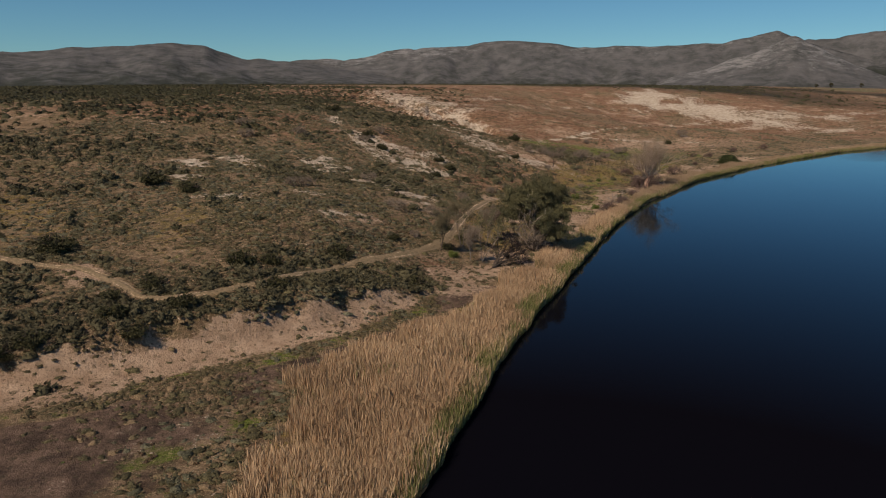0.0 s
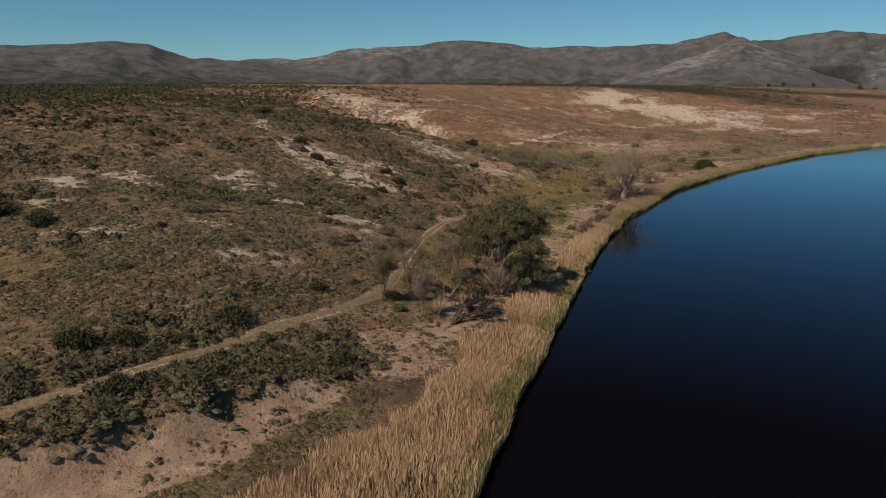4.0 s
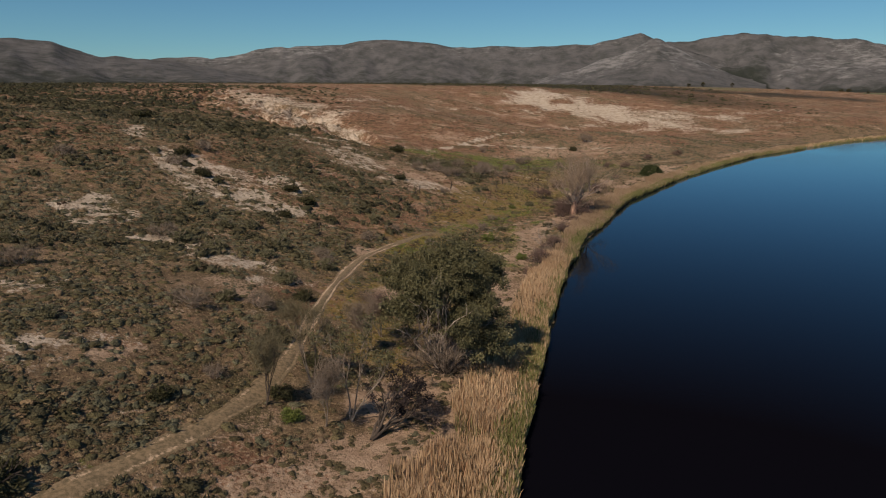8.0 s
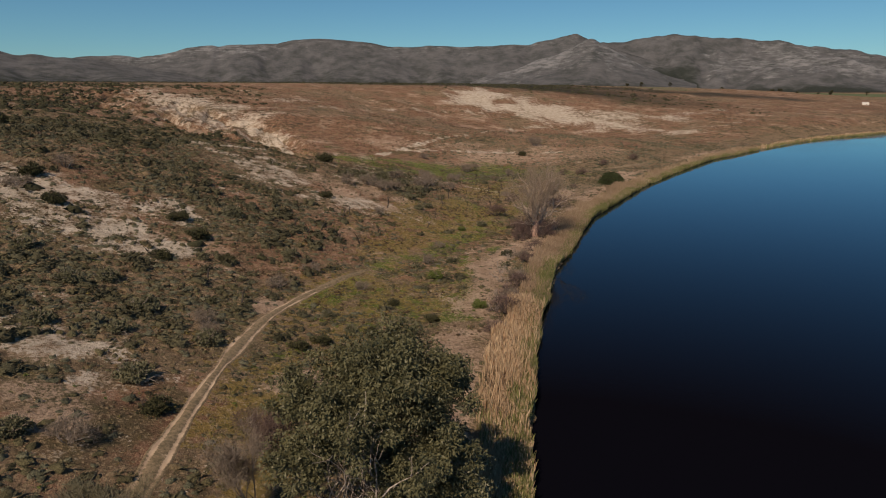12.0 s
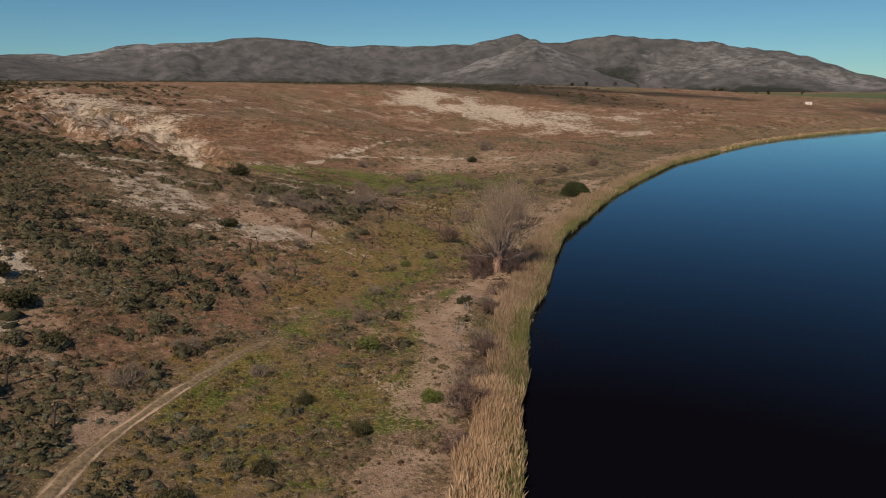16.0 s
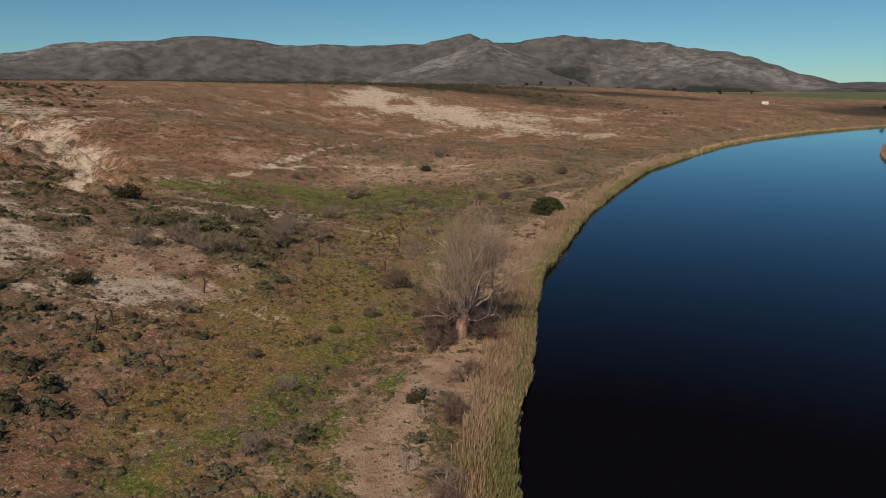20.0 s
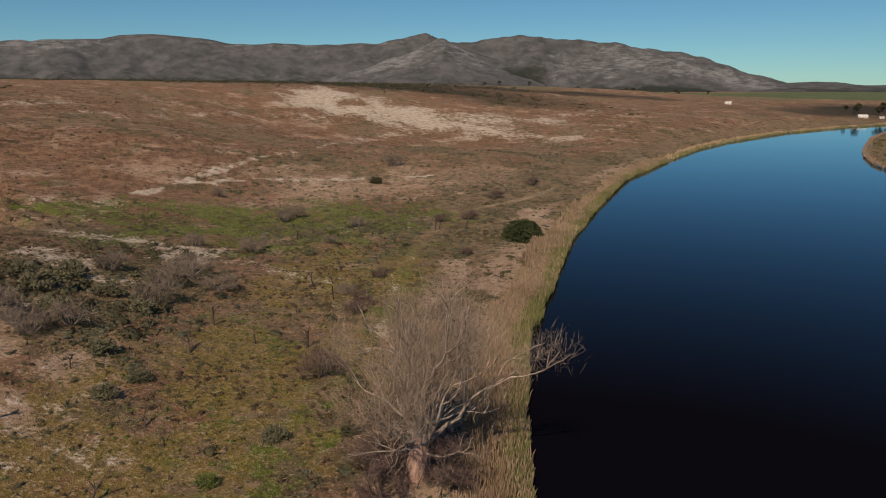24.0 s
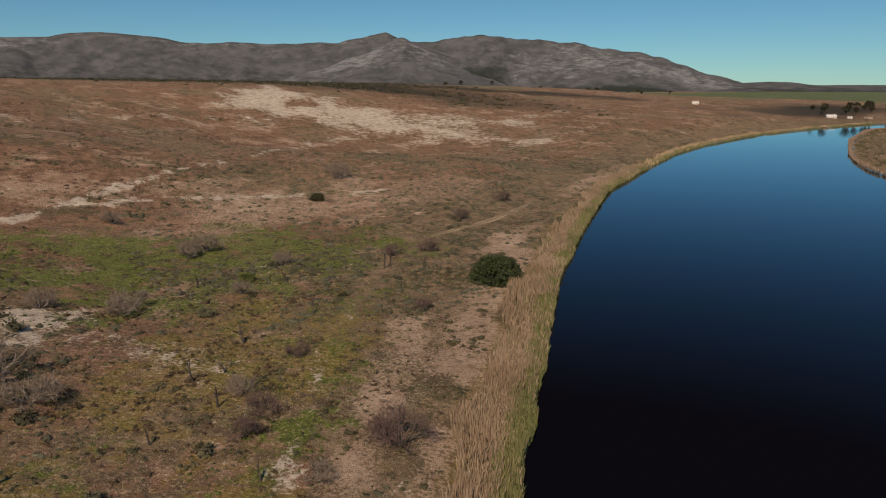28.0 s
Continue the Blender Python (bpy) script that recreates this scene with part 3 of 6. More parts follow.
    pale = most(0.64 * tan, patches(x, y, 240, ((-40, 261, 7.6, 4, -73), (-25, 239, 9.3, 4.8, -66), (-14, 228, 6.8, 6.4, -20), (-4, 242, 6.3, 4.6, 40), (-34, 204, 6.4, 5.9, -58), (-34, 196, 4.7, 3.4, 9),
                (-22, 191, 7.2, 1.8, 17), (16, 289, 16, 7, 87), (-1, 223, 3.2, 2.9, -82), (-67, 182, 6.5, 4, -75), (-63, 165, 4.5, 2.4, -69), (-56, 193, 5.4, 4.2, -51))),
                0.85 * patches(x, y, 260, ((63, 342, 14, 5, -31), (49, 323, 8.3, 5.2, -79), (56, 312, 4.3, 1.6, -19), (67, 332, 8.3, 5, -68), (25, 304, 5, 3, 0), (16, 300, 7, 3, -40))), oval(x, y, -56, 190, 6, 3.5, -5, seed=11) * 0.9, oval(x, y, -34, 204, 6, 4, 30, seed=12) * 0.9, oval(x, y, -63, 167, 4.4, 2.4, 20, seed=13),
                oval(x, y, -16, 228, 13, 6, -30, seed=14) * 0.72, oval(x, y, -15, 189, 10, 3, -30, seed=15) * 0.65, oval(x, y, 17, 280, 13, 6, -40, seed=16) * 0.6,
                oval(x, y, 34, 271, 12, 4, -5, seed=17) * 0.52, oval(x, y, 30, 323, 8, 2.6, -20, seed=19) * 0.8,
                oval(x, y, -10, 466, 82, 27, -62, seed=18, grain=18) * 0.66, oval(x, y, 16, 424, 24, 12, -70, seed=20, grain=12) * 0.8,
                oval(x, y, 207, 704, 48, 28, 64, seed=20, grain=20, soft=0.4), oval(x, y, 246, 638, 36, 24, 80, seed=21, grain=16, soft=0.5), oval(x, y, 280, 600, 38, 20, -45, seed=23, grain=16) * 0.85,
                oval(x, y, 206, 646, 40, 8, 34, seed=24, grain=14), oval(x, y, 305, 626, 44, 20, -21, seed=25, grain=16) * 0.7, oval(x, y, 388, 640, 55, 9, 21, seed=28, grain=14) * 0.65, oval(x, y, 214, 579, 24, 4.5, 18, seed=29, grain=10) * 0.6,
                oval(x, y, -30, 521, 60, 18, -73, seed=31, grain=14) * 0.66, oval(x, y, 9, 455, 38, 14, -81, seed=32, grain=12) * 0.68, oval(x, y, 35, 561, 28, 10, 68, seed=33, grain=12) * 0.5,
                oval(x, y, 330, 560, 60, 9, 25, seed=26, grain=20) * 0.5, oval(x, y, 275, 585, 70, 8, 30, seed=27, grain=20) * 0.5)
    for line, strong, half in (([(63, 401), (76, 415), (103, 444), (134, 470), (160, 522), (193, 579)], 0.85, 1.0), ([(79, 415), (99, 421.5), (128, 423), (157, 419)], 0.75, 1.0), ([(-10, 470), (37, 523), (69, 567), (100, 592), (160, 630)], 0.55, 1.5),
                               ([(44, 350), (62, 345), (71, 333), (78, 326), (86, 318)], 0.5, 3.0), ([(-4, 310), (2, 315), (12, 323), (24, 352), (24, 388)], 0.8, 1.8),
                               ([(4, 300), (14, 294), (24, 284)], 0.6, 1.8), ([(240, 560), (330, 640), (420, 700)], 0.5, 2.0), ([(93, 335.5), (98, 327.5), (100.8, 320), (96.2, 307), (87, 291)], 0.6, 0.45)):
        path, _ = near_line(x, y, line)
        pale = np.maximum(pale, strong * (1 - ramp(path + 2.2 * cloud(x, y, 7, 2), half * 0.5, half * 2.2)))
    green = most(oval(x, y, 98, 352, 30, 13, 35, seed=56, grain=8) * 0.9, oval(x, y, 60, 352, 16, 8, 40, seed=57, grain=8) * 0.85, oval(x, y, 80, 371, 38, 16, -10, seed=30, grain=10), oval(x, y, 104, 372, 22, 11, 20, seed=31, grain=10) * 0.75, oval(x, y, 44, 224, 10, 5, 45, seed=32) * 0.7,
                 oval(x, y, 54, 232, 7, 2.4, 52, seed=33), oval(x, y, 42, 205, 5, 3, 30, seed=34), oval(x, y, 118, 348, 16, 10, 45, seed=35) * 0.6,
                 0.5 * foot, oval(x, y, -33, 58, 14, 2.6, 42, seed=36) * 0.7, oval(x, y, 50, 246, 30, 4, 48, seed=38) * 0.75, oval(x, y, 95, 322, 30, 12, 52, seed=45, grain=7) * 0.62, oval(x, y, 110, 350, 26, 14, 45, seed=46, grain=8) * 0.7, oval(x, y, 60, 270, 30, 10, 55, seed=47, grain=7) * 0.5, oval(x, y, 36, 212, 28, 10, 55, seed=48, grain=7) * 0.55)
    green = most(green, patches(x, y, 280, ((86, 383, 16, 12, 5), (108, 372, 19, 11, -78), (129, 368, 15, 9, 69), (71, 379, 16, 11, 85), (84, 366, 15, 9, 87), (110, 370, 13, 9, -50), (125, 361, 9.7, 7, -57), (108, 337, 7.2, 5, -86),
                 (103, 309, 4, 1.9, 72), (101, 315, 8.3, 1.6, 69), (38, 232, 7.5, 2.5, 40), (48, 246, 9.5, 2, 48), (60, 260, 10.4, 1.6, 50), (63, 245, 3.2, 2.4, 71), (53, 235, 2.9, 2.6, -61), (37, 234, 6.8, 3, 50), (43, 207, 3.2, 2.5, 73), (48, 213, 3.9, 3, -6))),
                 0.85 * patches(x, y, 300, ((76, 276, 6, 2.7, 30), (71, 268, 3.8, 2.5, 46), (109, 381, 22, 9, 69), (57, 387, 11, 5.7, 65))))
    verge, _ = near_line(x, y, [(20, 208), (28, 220), (40, 235), (52, 248), (64, 262), (78, 282), (96, 304)])
    green = np.maximum(green, 0.85 * (1 - ramp(verge + 2.5 * cloud(x, y, 7, 5), 1.0, 5.0)))
    yellow = most(oval(x, y, 52, 276, 34, 7, 55, seed=49, grain=8) * 0.95, oval(x, y, 74, 305, 22, 9, 55, seed=54, grain=8) * 0.9, oval(x, y, 11, 176, 16, 4, 70, seed=55) * 0.8, oval(x, y, 60, 275, 36, 13, 55, seed=40, grain=12) * 0.85, oval(x, y, 33, 214, 34, 13, 55, seed=41, grain=10) * 0.65, oval(x, y, 95, 326, 30, 13, 52, seed=42, grain=10) * 0.8,
                  oval(x, y, 22, 178, 20, 8, 65, seed=43, grain=9) * 0.6, oval(x, y, -95, 130, 40, 20, 0, seed=44, grain=15) * 0.5)
    yellow = most(yellow, patches(x, y, 320, ((40, 247, 16, 4.5, 48), (67, 276, 20, 6, 57), (12, 163, 8.5, 3.2, 82), (14, 154, 4.2, 2, 80), (12, 178, 7.5, 3.3, 80), (42, 245, 15, 3.6, 44), (56, 270, 12, 5, 57), (32, 214, 8.9, 5, 70), (46, 222, 7, 4, 70),
                  (70, 296, 15, 5, 62), (47, 254, 8, 2.2, 49), (38, 244, 7.1, 2.4, 47), (32, 237, 5.6, 2.4, 48), (82, 314, 13, 6, 59), (80, 301, 6.4, 4.9, 62), (99, 313, 7.5, 4.6, 55), (76, 303, 5.8, 4.3, 4), (77, 295, 5, 3.4, 12))))
    yellow = np.maximum(yellow, 0.4 - 0.4 * ramp(d, np.interp(y, [20, 86, 118, 160, 225, 300], [14, 17, 9.5, 4, 4, 7]), np.interp(y, [20, 86, 118, 160, 225, 300], [16, 19, 11.5, 6, 6, 9])))
    mud = most(oval(x, y, -38, 60, 18, 11, 35, seed=50, grain=10), oval(x, y, -52, 52, 22, 14, 35, seed=51), oval(x, y, -14, 90, 22, 5.5, 45, seed=52), oval(x, y, 2, 114, 12, 3, 50, seed=53)) * (1 - wash) * (1 - foot)
    red = ramp(y + 0.35 * x + 40 * cloud(x, y, 90, 7), 285, 350) * ramp(d, 14, 45) * np.clip(0.72 + 0.9 * cloud(x, y, 34, 8), 0.15, 1)
    red = most(red, oval(x, y, 10, 222, 17, 9, 35, seed=60), oval(x, y, -3, 167, 13, 6, 40, seed=61), oval(x, y, -6, 154, 12, 6, 40, seed=66) * 0.8, oval(x, y, 0, 128, 10, 4.5, 45, seed=62) * 0.7,
               oval(x, y, 38, 262, 17, 10, 60, seed=63), oval(x, y, 24, 240, 14, 8, 45, seed=67), oval(x, y, 38, 254, 18, 10, 45, seed=68) * 0.85, oval(x, y, 46, 284, 14, 9, 45, seed=69) * 0.9, oval(x, y, 16, 269, 8, 5, 0, seed=76),
               oval(x, y, -110, 250, 80, 30, 10, seed=64, grain=25) * 0.7)
    red = red * (1 - 0.75 * oval(x, y, 210, 395, 130, 30, 35, seed=65, grain=25))
    red = most(red, patches(x, y, 340, ((3, 211, 12, 6, 59), (-7, 152, 6, 4, 17), (16, 225, 7.3, 5.4, 45), (1, 211, 5.6, 4.8, -79), (57, 281, 9, 5, 18), (47, 260, 9, 6, 21), (29, 254, 7.8, 6.4, 75), (42, 269, 10, 5, 20), (58, 273, 5.3, 3, -25),
               (62, 299, 6, 4, 62), (116, 383, 18, 7, -39), (199, 431, 24, 10, 41), (69, 307, 4.4, 2.7, -85), (-9, 154, 7, 2.9, 48), (0, 132, 4.7, 4.3, 20))))
    dense = most(patches(x, y, 360, ((10, 256, 19, 10, 78), (-22, 222, 11, 8, -74), (-9, 208, 11, 6, 56), (-26, 186, 7, 4, -78), (-1, 268, 16, 9, 78), (5, 199, 16, 4, 77), (-41, 228, 10, 7, 87), (-4, 255, 13, 7, 90), (16, 247, 10, 6, 74), (4, 240, 6, 4, 84),
                 (5, 194, 5, 2.5, -78), (50, 300, 16, 9, 79), (27, 275, 5, 3.7, 42), (48, 290, 4.5, 4, 73), (-17, 114, 15, 6, 61), (-22, 101, 7, 2.5, 38)), grain=7),
                 oval(x, y, 5, 252, 21, 16, 20, seed=80, grain=9), oval(x, y, -5, 276, 13, 19, 0, seed=88, grain=9), oval(x, y, 50, 308, 13, 15, 30, seed=81, grain=8), oval(x, y, 15, 243, 9, 7, 0, seed=82), oval(x, y, -22, 200, 38, 17, 20, seed=83, grain=12) * 0.9,
                 oval(x, y, -38, 138, 55, 30, 25, seed=84, grain=14) * 0.75, oval(x, y, -60, 195, 50, 30, 0, seed=89, grain=14) * 0.8, oval(x, y, 6, 207, 13, 6, 55, seed=85) * 0.8, oval(x, y, 4, 192, 10, 6, 60, seed=90) * 0.7, oval(x, y, -40, 290, 34, 26, 0, seed=86, grain=12) * 0.8,
                 oval(x, y, -20, 110, 20, 6, 42, seed=87) * 0.8, oval(x, y, -6, 315, 22, 10, 30, seed=91, grain=10) * 0.7)
    red = red * (1 - 0.85 * dense)
    # the flat is a patchwork of gold, green and bare pinkish soil
    flat = ramp(y, 200, 235) * ramp(d, 9, 14)
    yellow = yellow * (1 - flat * (1 - np.clip(0.8 + 1.5 * cloud(x, y, 10, 21), 0.15, 1)))
    green = green * (1 - flat * (1 - np.clip(1.0 + 1.3 * cloud(x, y, 9, 23), 0.45, 1)))
    red = np.maximum(red, 0.6 * flat * ramp(cloud(x, y, 13, 22), -0.05, 0.25) * (1 - ramp(y, 285, 325)))
    far = ramp(y + 0.3 * np.abs(x), 330, 430)
    scrub = np.clip(0.32 + 0.7 * cloud(x, y, 60, 9) - 0.1 * red + 0.55 * ramp(x, 300, 430) + 0.35 * ramp(90 - x, 0, 120), 0, 1) * far
    woods = ramp(np.hypot(x - 40, y - 150) + 60 * cloud(x, y, 120, 3), 600, 700) * (1 - ramp(x, 330, 520))
    woods = most(woods, ramp(-x - 0.2 * y + 80 * cloud(x, y, 90, 4), 10, 150) * ramp(y, 230, 380), oval(x, y, 840, 705, 150, 52, 8, seed=70, grain=40), oval(x, y, 480, 880, 200, 26, -20, seed=71, grain=40),
                 oval(x, y, 560, 350, 120, 70, 20, seed=72, grain=30))
    field = ramp(x - 0.25 * y, 210, 270) * ramp(y + 0.2 * x + 25 * cloud(x, y, 90, 6), 985, 1030) * (1 - ramp(y, 2300, 2500)) * ramp(cloud(x, y, 400, 8) + 0.5, 0.1, 0.3)
    woods = woods * (1 - field)
    return dict(d=d, left=left, sand=sand * (1 - field), pale=pale, green=green, yellow=yellow, mud=mud, red=red, scrub=scrub, woods=woods, field=field, dense=dense)


gx = steps(-4600, -95, 175, 4600, 1.15, 1.09)
gy = steps(-1500, 20, 380, 4700, 1.15, 1.06)
GX, GY = np.meshgrid(gx, gy)
flat_x, flat_y = GX.ravel(), GY.ravel()
GZ = height(flat_x, flat_y)
rows_n, cols_n = GX.shape
corner = (np.arange(rows_n - 1)[:, None] * cols_n + np.arange(cols_n - 1)[None]).ravel()
quads = np.stack([corner, corner + 1, corner + cols_n + 1, corner + cols_n], -1)
ground_mesh = mesh_of("ground", np.stack([flat_x, flat_y, GZ], -1), quads, [GROUND], smooth=True)
COVER = cover(flat_x, flat_y)
for layer, names in (("cover", ("sand", "green", "red")), ("cover_two", ("scrub", "yellow", "mud")), ("cover_three", ("field", "pale", "woods"))):
    data = np.ones((len(flat_x), 4), np.float32)
    for k, n in enumerate(names):
        data[:, k] = COVER[n]
    ground_mesh.attributes.new(layer, "FLOAT_COLOR", "POINT").data.foreach_set("color", data.ravel())
tagged(new("ground", ground_mesh), "dry rolling veld of red soil, sand and low scrub", "ground", kind="structure")

water_verts = [(x, y, 0.0) for x, y in SHORE[:1] + [(-100, -1400), (1500, -1400), (4000, -300), (4000, 900), (1300, 700), (900, 640), (700, 660), (520, 600)] + [(400, 540), (250, 450), (150, 360), (60, 240), (-25, 60), (-45, -30)]]
wm = bpy.data.meshes.new("water")
wm.from_pydata(water_verts, [], [list(range(len(water_verts)))])
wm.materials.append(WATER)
tagged(new("water", wm), "dark still river water mirroring the blue sky", "water", kind="structure")


# ---- mountains ----
def mountain(name, ridge, radius, depth, label, seed, stone=0.5, foot=20.0, knobs=1.0, lit_crags=None):
    """A range seen from the river: ridge holds (bearing, rise) in degrees."""
    ax, ay = np.array([r[0] for r in ridge]), np.array([r[1] for r in ridge])
    az = np.arange(ax[0], ax[-1] + 0.01, 0.15 if ax[0] < 40 else 0.6)
    rise = np.interp(az, ax, ay)
    k = np.exp(-np.linspace(-1.6, 1.6, 5) ** 2)
    rise = np.convolve(np.pad(rise, 2, mode="edge"), k / k.sum(), "valid")
    s = np.concatenate([np.linspace(0, 1, 31), [1.04, 1.1, 1.2]])
    A, S = np.meshgrid(np.radians(az), s)
    top = 36.0 + radius * np.tan(np.radians(rise))[None] - foot
    r = radius - depth * (1 - S)
    X, Y = 45 + r * np.sin(A), 170 + r * np.cos(A)
    shape = np.where(S <= 1, S**1.35, 1 - (S - 1) * 2.2)
    folds = cloud(A * radius, r * 0.35, 420, seed) * 0.16 + cloud(A * radius, r * 0.5, 150, seed + 1) * 0.09
    Z = foot - 14 + (top + 14) * (shape + knobs * folds * np.sin(np.pi * np.clip(S, 0, 1)) ** 0.8) + 7 * knobs * cloud(X, Y, 90, seed + 2) * S
    n, m = A.shape
    c = (np.arange(n - 1)[:, None] * m + np.arange(m - 1)[None]).ravel()
    me = mesh_of(name, np.stack([X, Y, Z], -1).reshape(-1, 3), np.stack([c, c + 1, c + m + 1, c + m], -1), [ROCK], smooth=True)
    share = stone * (0.05 + 1.05 * S) + 0.3 * folds
    # paints the left face shaded and the crags sunlit through the stone share
    if lit_crags:
        share = share - 0.22 + 0.5 * ramp(np.degrees(A) + 1.2 * cloud(A * radius, r, 160, seed + 3), *lit_crags) * np.sin(np.pi * np.clip(S, 0, 1))
    share = np.clip(share, 0, 1)
    me.attributes.new("stone", "FLOAT", "POINT").data.foreach_set("value", share.ravel().astype(np.float32))
    return tagged(new(name, me), label, "mountain", "mountains on the skyline", "structure")


mountain("mountain", [(-60, 0.6), (-50, 1.5), (-40, 2.2), (-31.9, 2.5), (-30.6, 2.68), (-29.2, 2.91), (-27.4, 2.92), (-24.9, 3.14), (-22.4, 3.37), (-19.8, 3.2), (-19, 2.82), (-17.6, 2.39), (-16.6, 2.2), (-15.9, 2.29), (-14.5, 2.15), (-13.4, 2.05),
                      (-11, 1.8), (-8, 1.3), (-4, 0.8)],
         4100, 1500, "low dark scrubby mountain with pale rock along its crest", 11, 0.33)
mountain("mountain", [(-17, 1.2), (-14, 1.9), (-12.3, 2.2), (-10.7, 2.3), (-8.8, 2.2), (-7.2, 2.43), (-6.3, 2.57), (-5.3, 2.96), (-3.4, 3.17), (-3, 3.05), (-2.5, 3.22), (0, 3.34), (1.5, 3.37), (2.6, 3.64), (4.2, 3.8), (6.6, 3.68), (8.4, 3.55), (10.2, 3.22),
                      (11.6, 3.12), (13.4, 3.26), (16.1, 3.18), (19.3, 3.29), (20.6, 3.36), (21.8, 3.3), (22.4, 3.56), (23.7, 3.77), (24.6, 4.02), (25.5, 4.2), (26.3, 3.82), (27.4, 3.3), (28.6, 2.9), (31, 2.2), (34, 1.3)],
         4400, 800, "long grey mountain range with rounded tops and pale rock bands", 21, 0.5)
mountain("mountain", [(17, 0.4), (18.9, 1.1), (20.7, 1.32), (22.5, 2.16), (24, 2.52), (25.1, 3.02), (26.1, 3.64), (26.8, 3.77), (27.5, 3.38), (28.9, 2.65), (31.1, 1.55), (32.8, 0.86), (35, 0.2)],
         3750, 750, "pale stony spur below the pointed peak", 31, 0.62, knobs=0.7)
mountain("mountain", [(24, 1.8), (26, 2.8), (27.5, 3.4), (28.9, 3.43), (30.1, 3.7), (31.7, 3.92), (33.3, 4.01), (34.9, 3.8), (35.7, 3.66), (37.6, 3.59), (39.1, 3.42), (40.5, 3.27), (41.6, 2.98), (43.4, 2.78), (44.9, 2.63), (47, 2.12), (49, 1.43), (51.1, 0.76),
                      (52.7, 0.3), (54, -0.1)],
         4650, 900, "broad grey mountain with folded cliffs and a long falling shoulder", 41, 0.62, knobs=1.9, lit_crags=(34.6, 36.2))
mountain("mountain", [(48, -0.2), (50.5, 0.15), (52.6, 0.28), (55, 0.36), (56.2, 0.3), (57.2, 0.1), (62, 0.1), (70, 0.2), (80, 0.1)],
         4500, 500, "low flat-topped dark hill on the plain", 51, 0.34, knobs=0.5)
mountain("mountain", [(78, 0.4), (95, 1.5), (120, 2.0), (160, 1.6), (200, 2.2), (250, 1.7), (290, 1.2), (302, 0.7)],
         4300, 1300, "low scrubby hills behind the river", 61, 0.3)


# ---- the sandy two-wheel track ----
def smooth_line(line, step=1.0):
    """Points at even steps along a rounded polyline."""
    p = np.array(line, float)
    for _ in range(3):
        q = np.empty((2 * len(p) - 2, 2))
        q[0::2], q[1::2] = 0.75 * p[:-1] + 0.25 * p[1:], 0.25 * p[:-1] + 0.75 * p[1:]
        p = np.concatenate([p[:1], q, p[-1:]])
    run = np.concatenate([[0], np.cumsum(np.hypot(*np.diff(p, axis=0).T))])
    at = np.arange(0, run[-1], step)
    return np.stack([np.interp(at, run, p[:, 0]), np.interp(at, run, p[:, 1])], -1)


def track_material():
    m, nt, bsdf = shader("track_sand")
    rut = attribute(nt, "tone").outputs["Fac"]
    fine, mid = noise_at(nt, 2.5, 5, 0.7), noise_at(nt, 0.3, 4, 0.6)
    pale = blend(nt, band(nt, mid, 0.35, 0.65), (0.28, 0.20, 0.13), (0.47, 0.355, 0.245))
    hump = blend(nt, band(nt, fine, 0.35, 0.65), (0.105, 0.082, 0.044), (0.235, 0.175, 0.105))
    edge = sums(nt, "ADD", rut, sums(nt, "MULTIPLY", sums(nt, "SUBTRACT", fine, 0.5), 1.6))
    edge = sums(nt, "ADD", edge, sums(nt, "MULTIPLY", sums(nt, "SUBTRACT", mid, 0.5), 1.4))
    nt.links.new(blend(nt, band(nt, edge, 0.35, 0.65), hump, pale), bsdf.inputs["Base Color"])
    bsdf.inputs["Roughness"].default_value = 0.95
    bumped(nt, bsdf, fine, 0.6, 0.1)
    return m


TRACK_SAND = track_material()


def track(name, line, half, wear, label):
    """A ribbon laid on the ground: two worn ruts with a grown-over hump between them."""
    p = smooth_line(line, 0.8)
    t = np.gradient(p, axis=0)
    t = t / np.hypot(*t.T)[:, None]
    across = np.array([-1.0, -0.84, -0.74, -0.6, -0.46, -0.36, 0.0, 0.36, 0.46, 0.6, 0.74, 0.84, 1.0])
    dip = np.array([-0.14, 0.03, 0.01, -0.03, 0.01, 0.05, 0.09, 0.05, 0.01, -0.03, 0.01, 0.03, -0.14])
    rut = np.array([0.0, 0.1, 0.6, 1.0, 0.6, 0.15, 0.05, 0.15, 0.6, 1.0, 0.6, 0.1, 0.0])
    ends = np.minimum(np.arange(len(p)), np.arange(len(p))[::-1])
    wide = half * np.clip(ends / 14.0, 0.12, 1)[:, None] * (1 + 0.6 * cloud(p[:, 0], p[:, 1], 9, 4))[:, None] * across[None]
    X, Y = p[:, 0, None] - t[:, 1, None] * wide, p[:, 1, None] + t[:, 0, None] * wide
    Z = height(X, Y) + 0.07 + dip[None]
    n, m = X.shape
    c = (np.arange(n - 1)[:, None] * m + np.arange(m - 1)[None]).ravel()
    tone = np.clip(rut[None] * wear(p[:, 0], p[:, 1])[:, None], 0, 1)
    me = mesh_of(name, np.stack([X, Y, Z], -1).reshape(-1, 3), np.stack([c, c + m, c + m + 1, c + 1], -1), [TRACK_SAND], tone.ravel(), smooth=True)
    return tagged(new(name, me), label, "track", kind="structure")


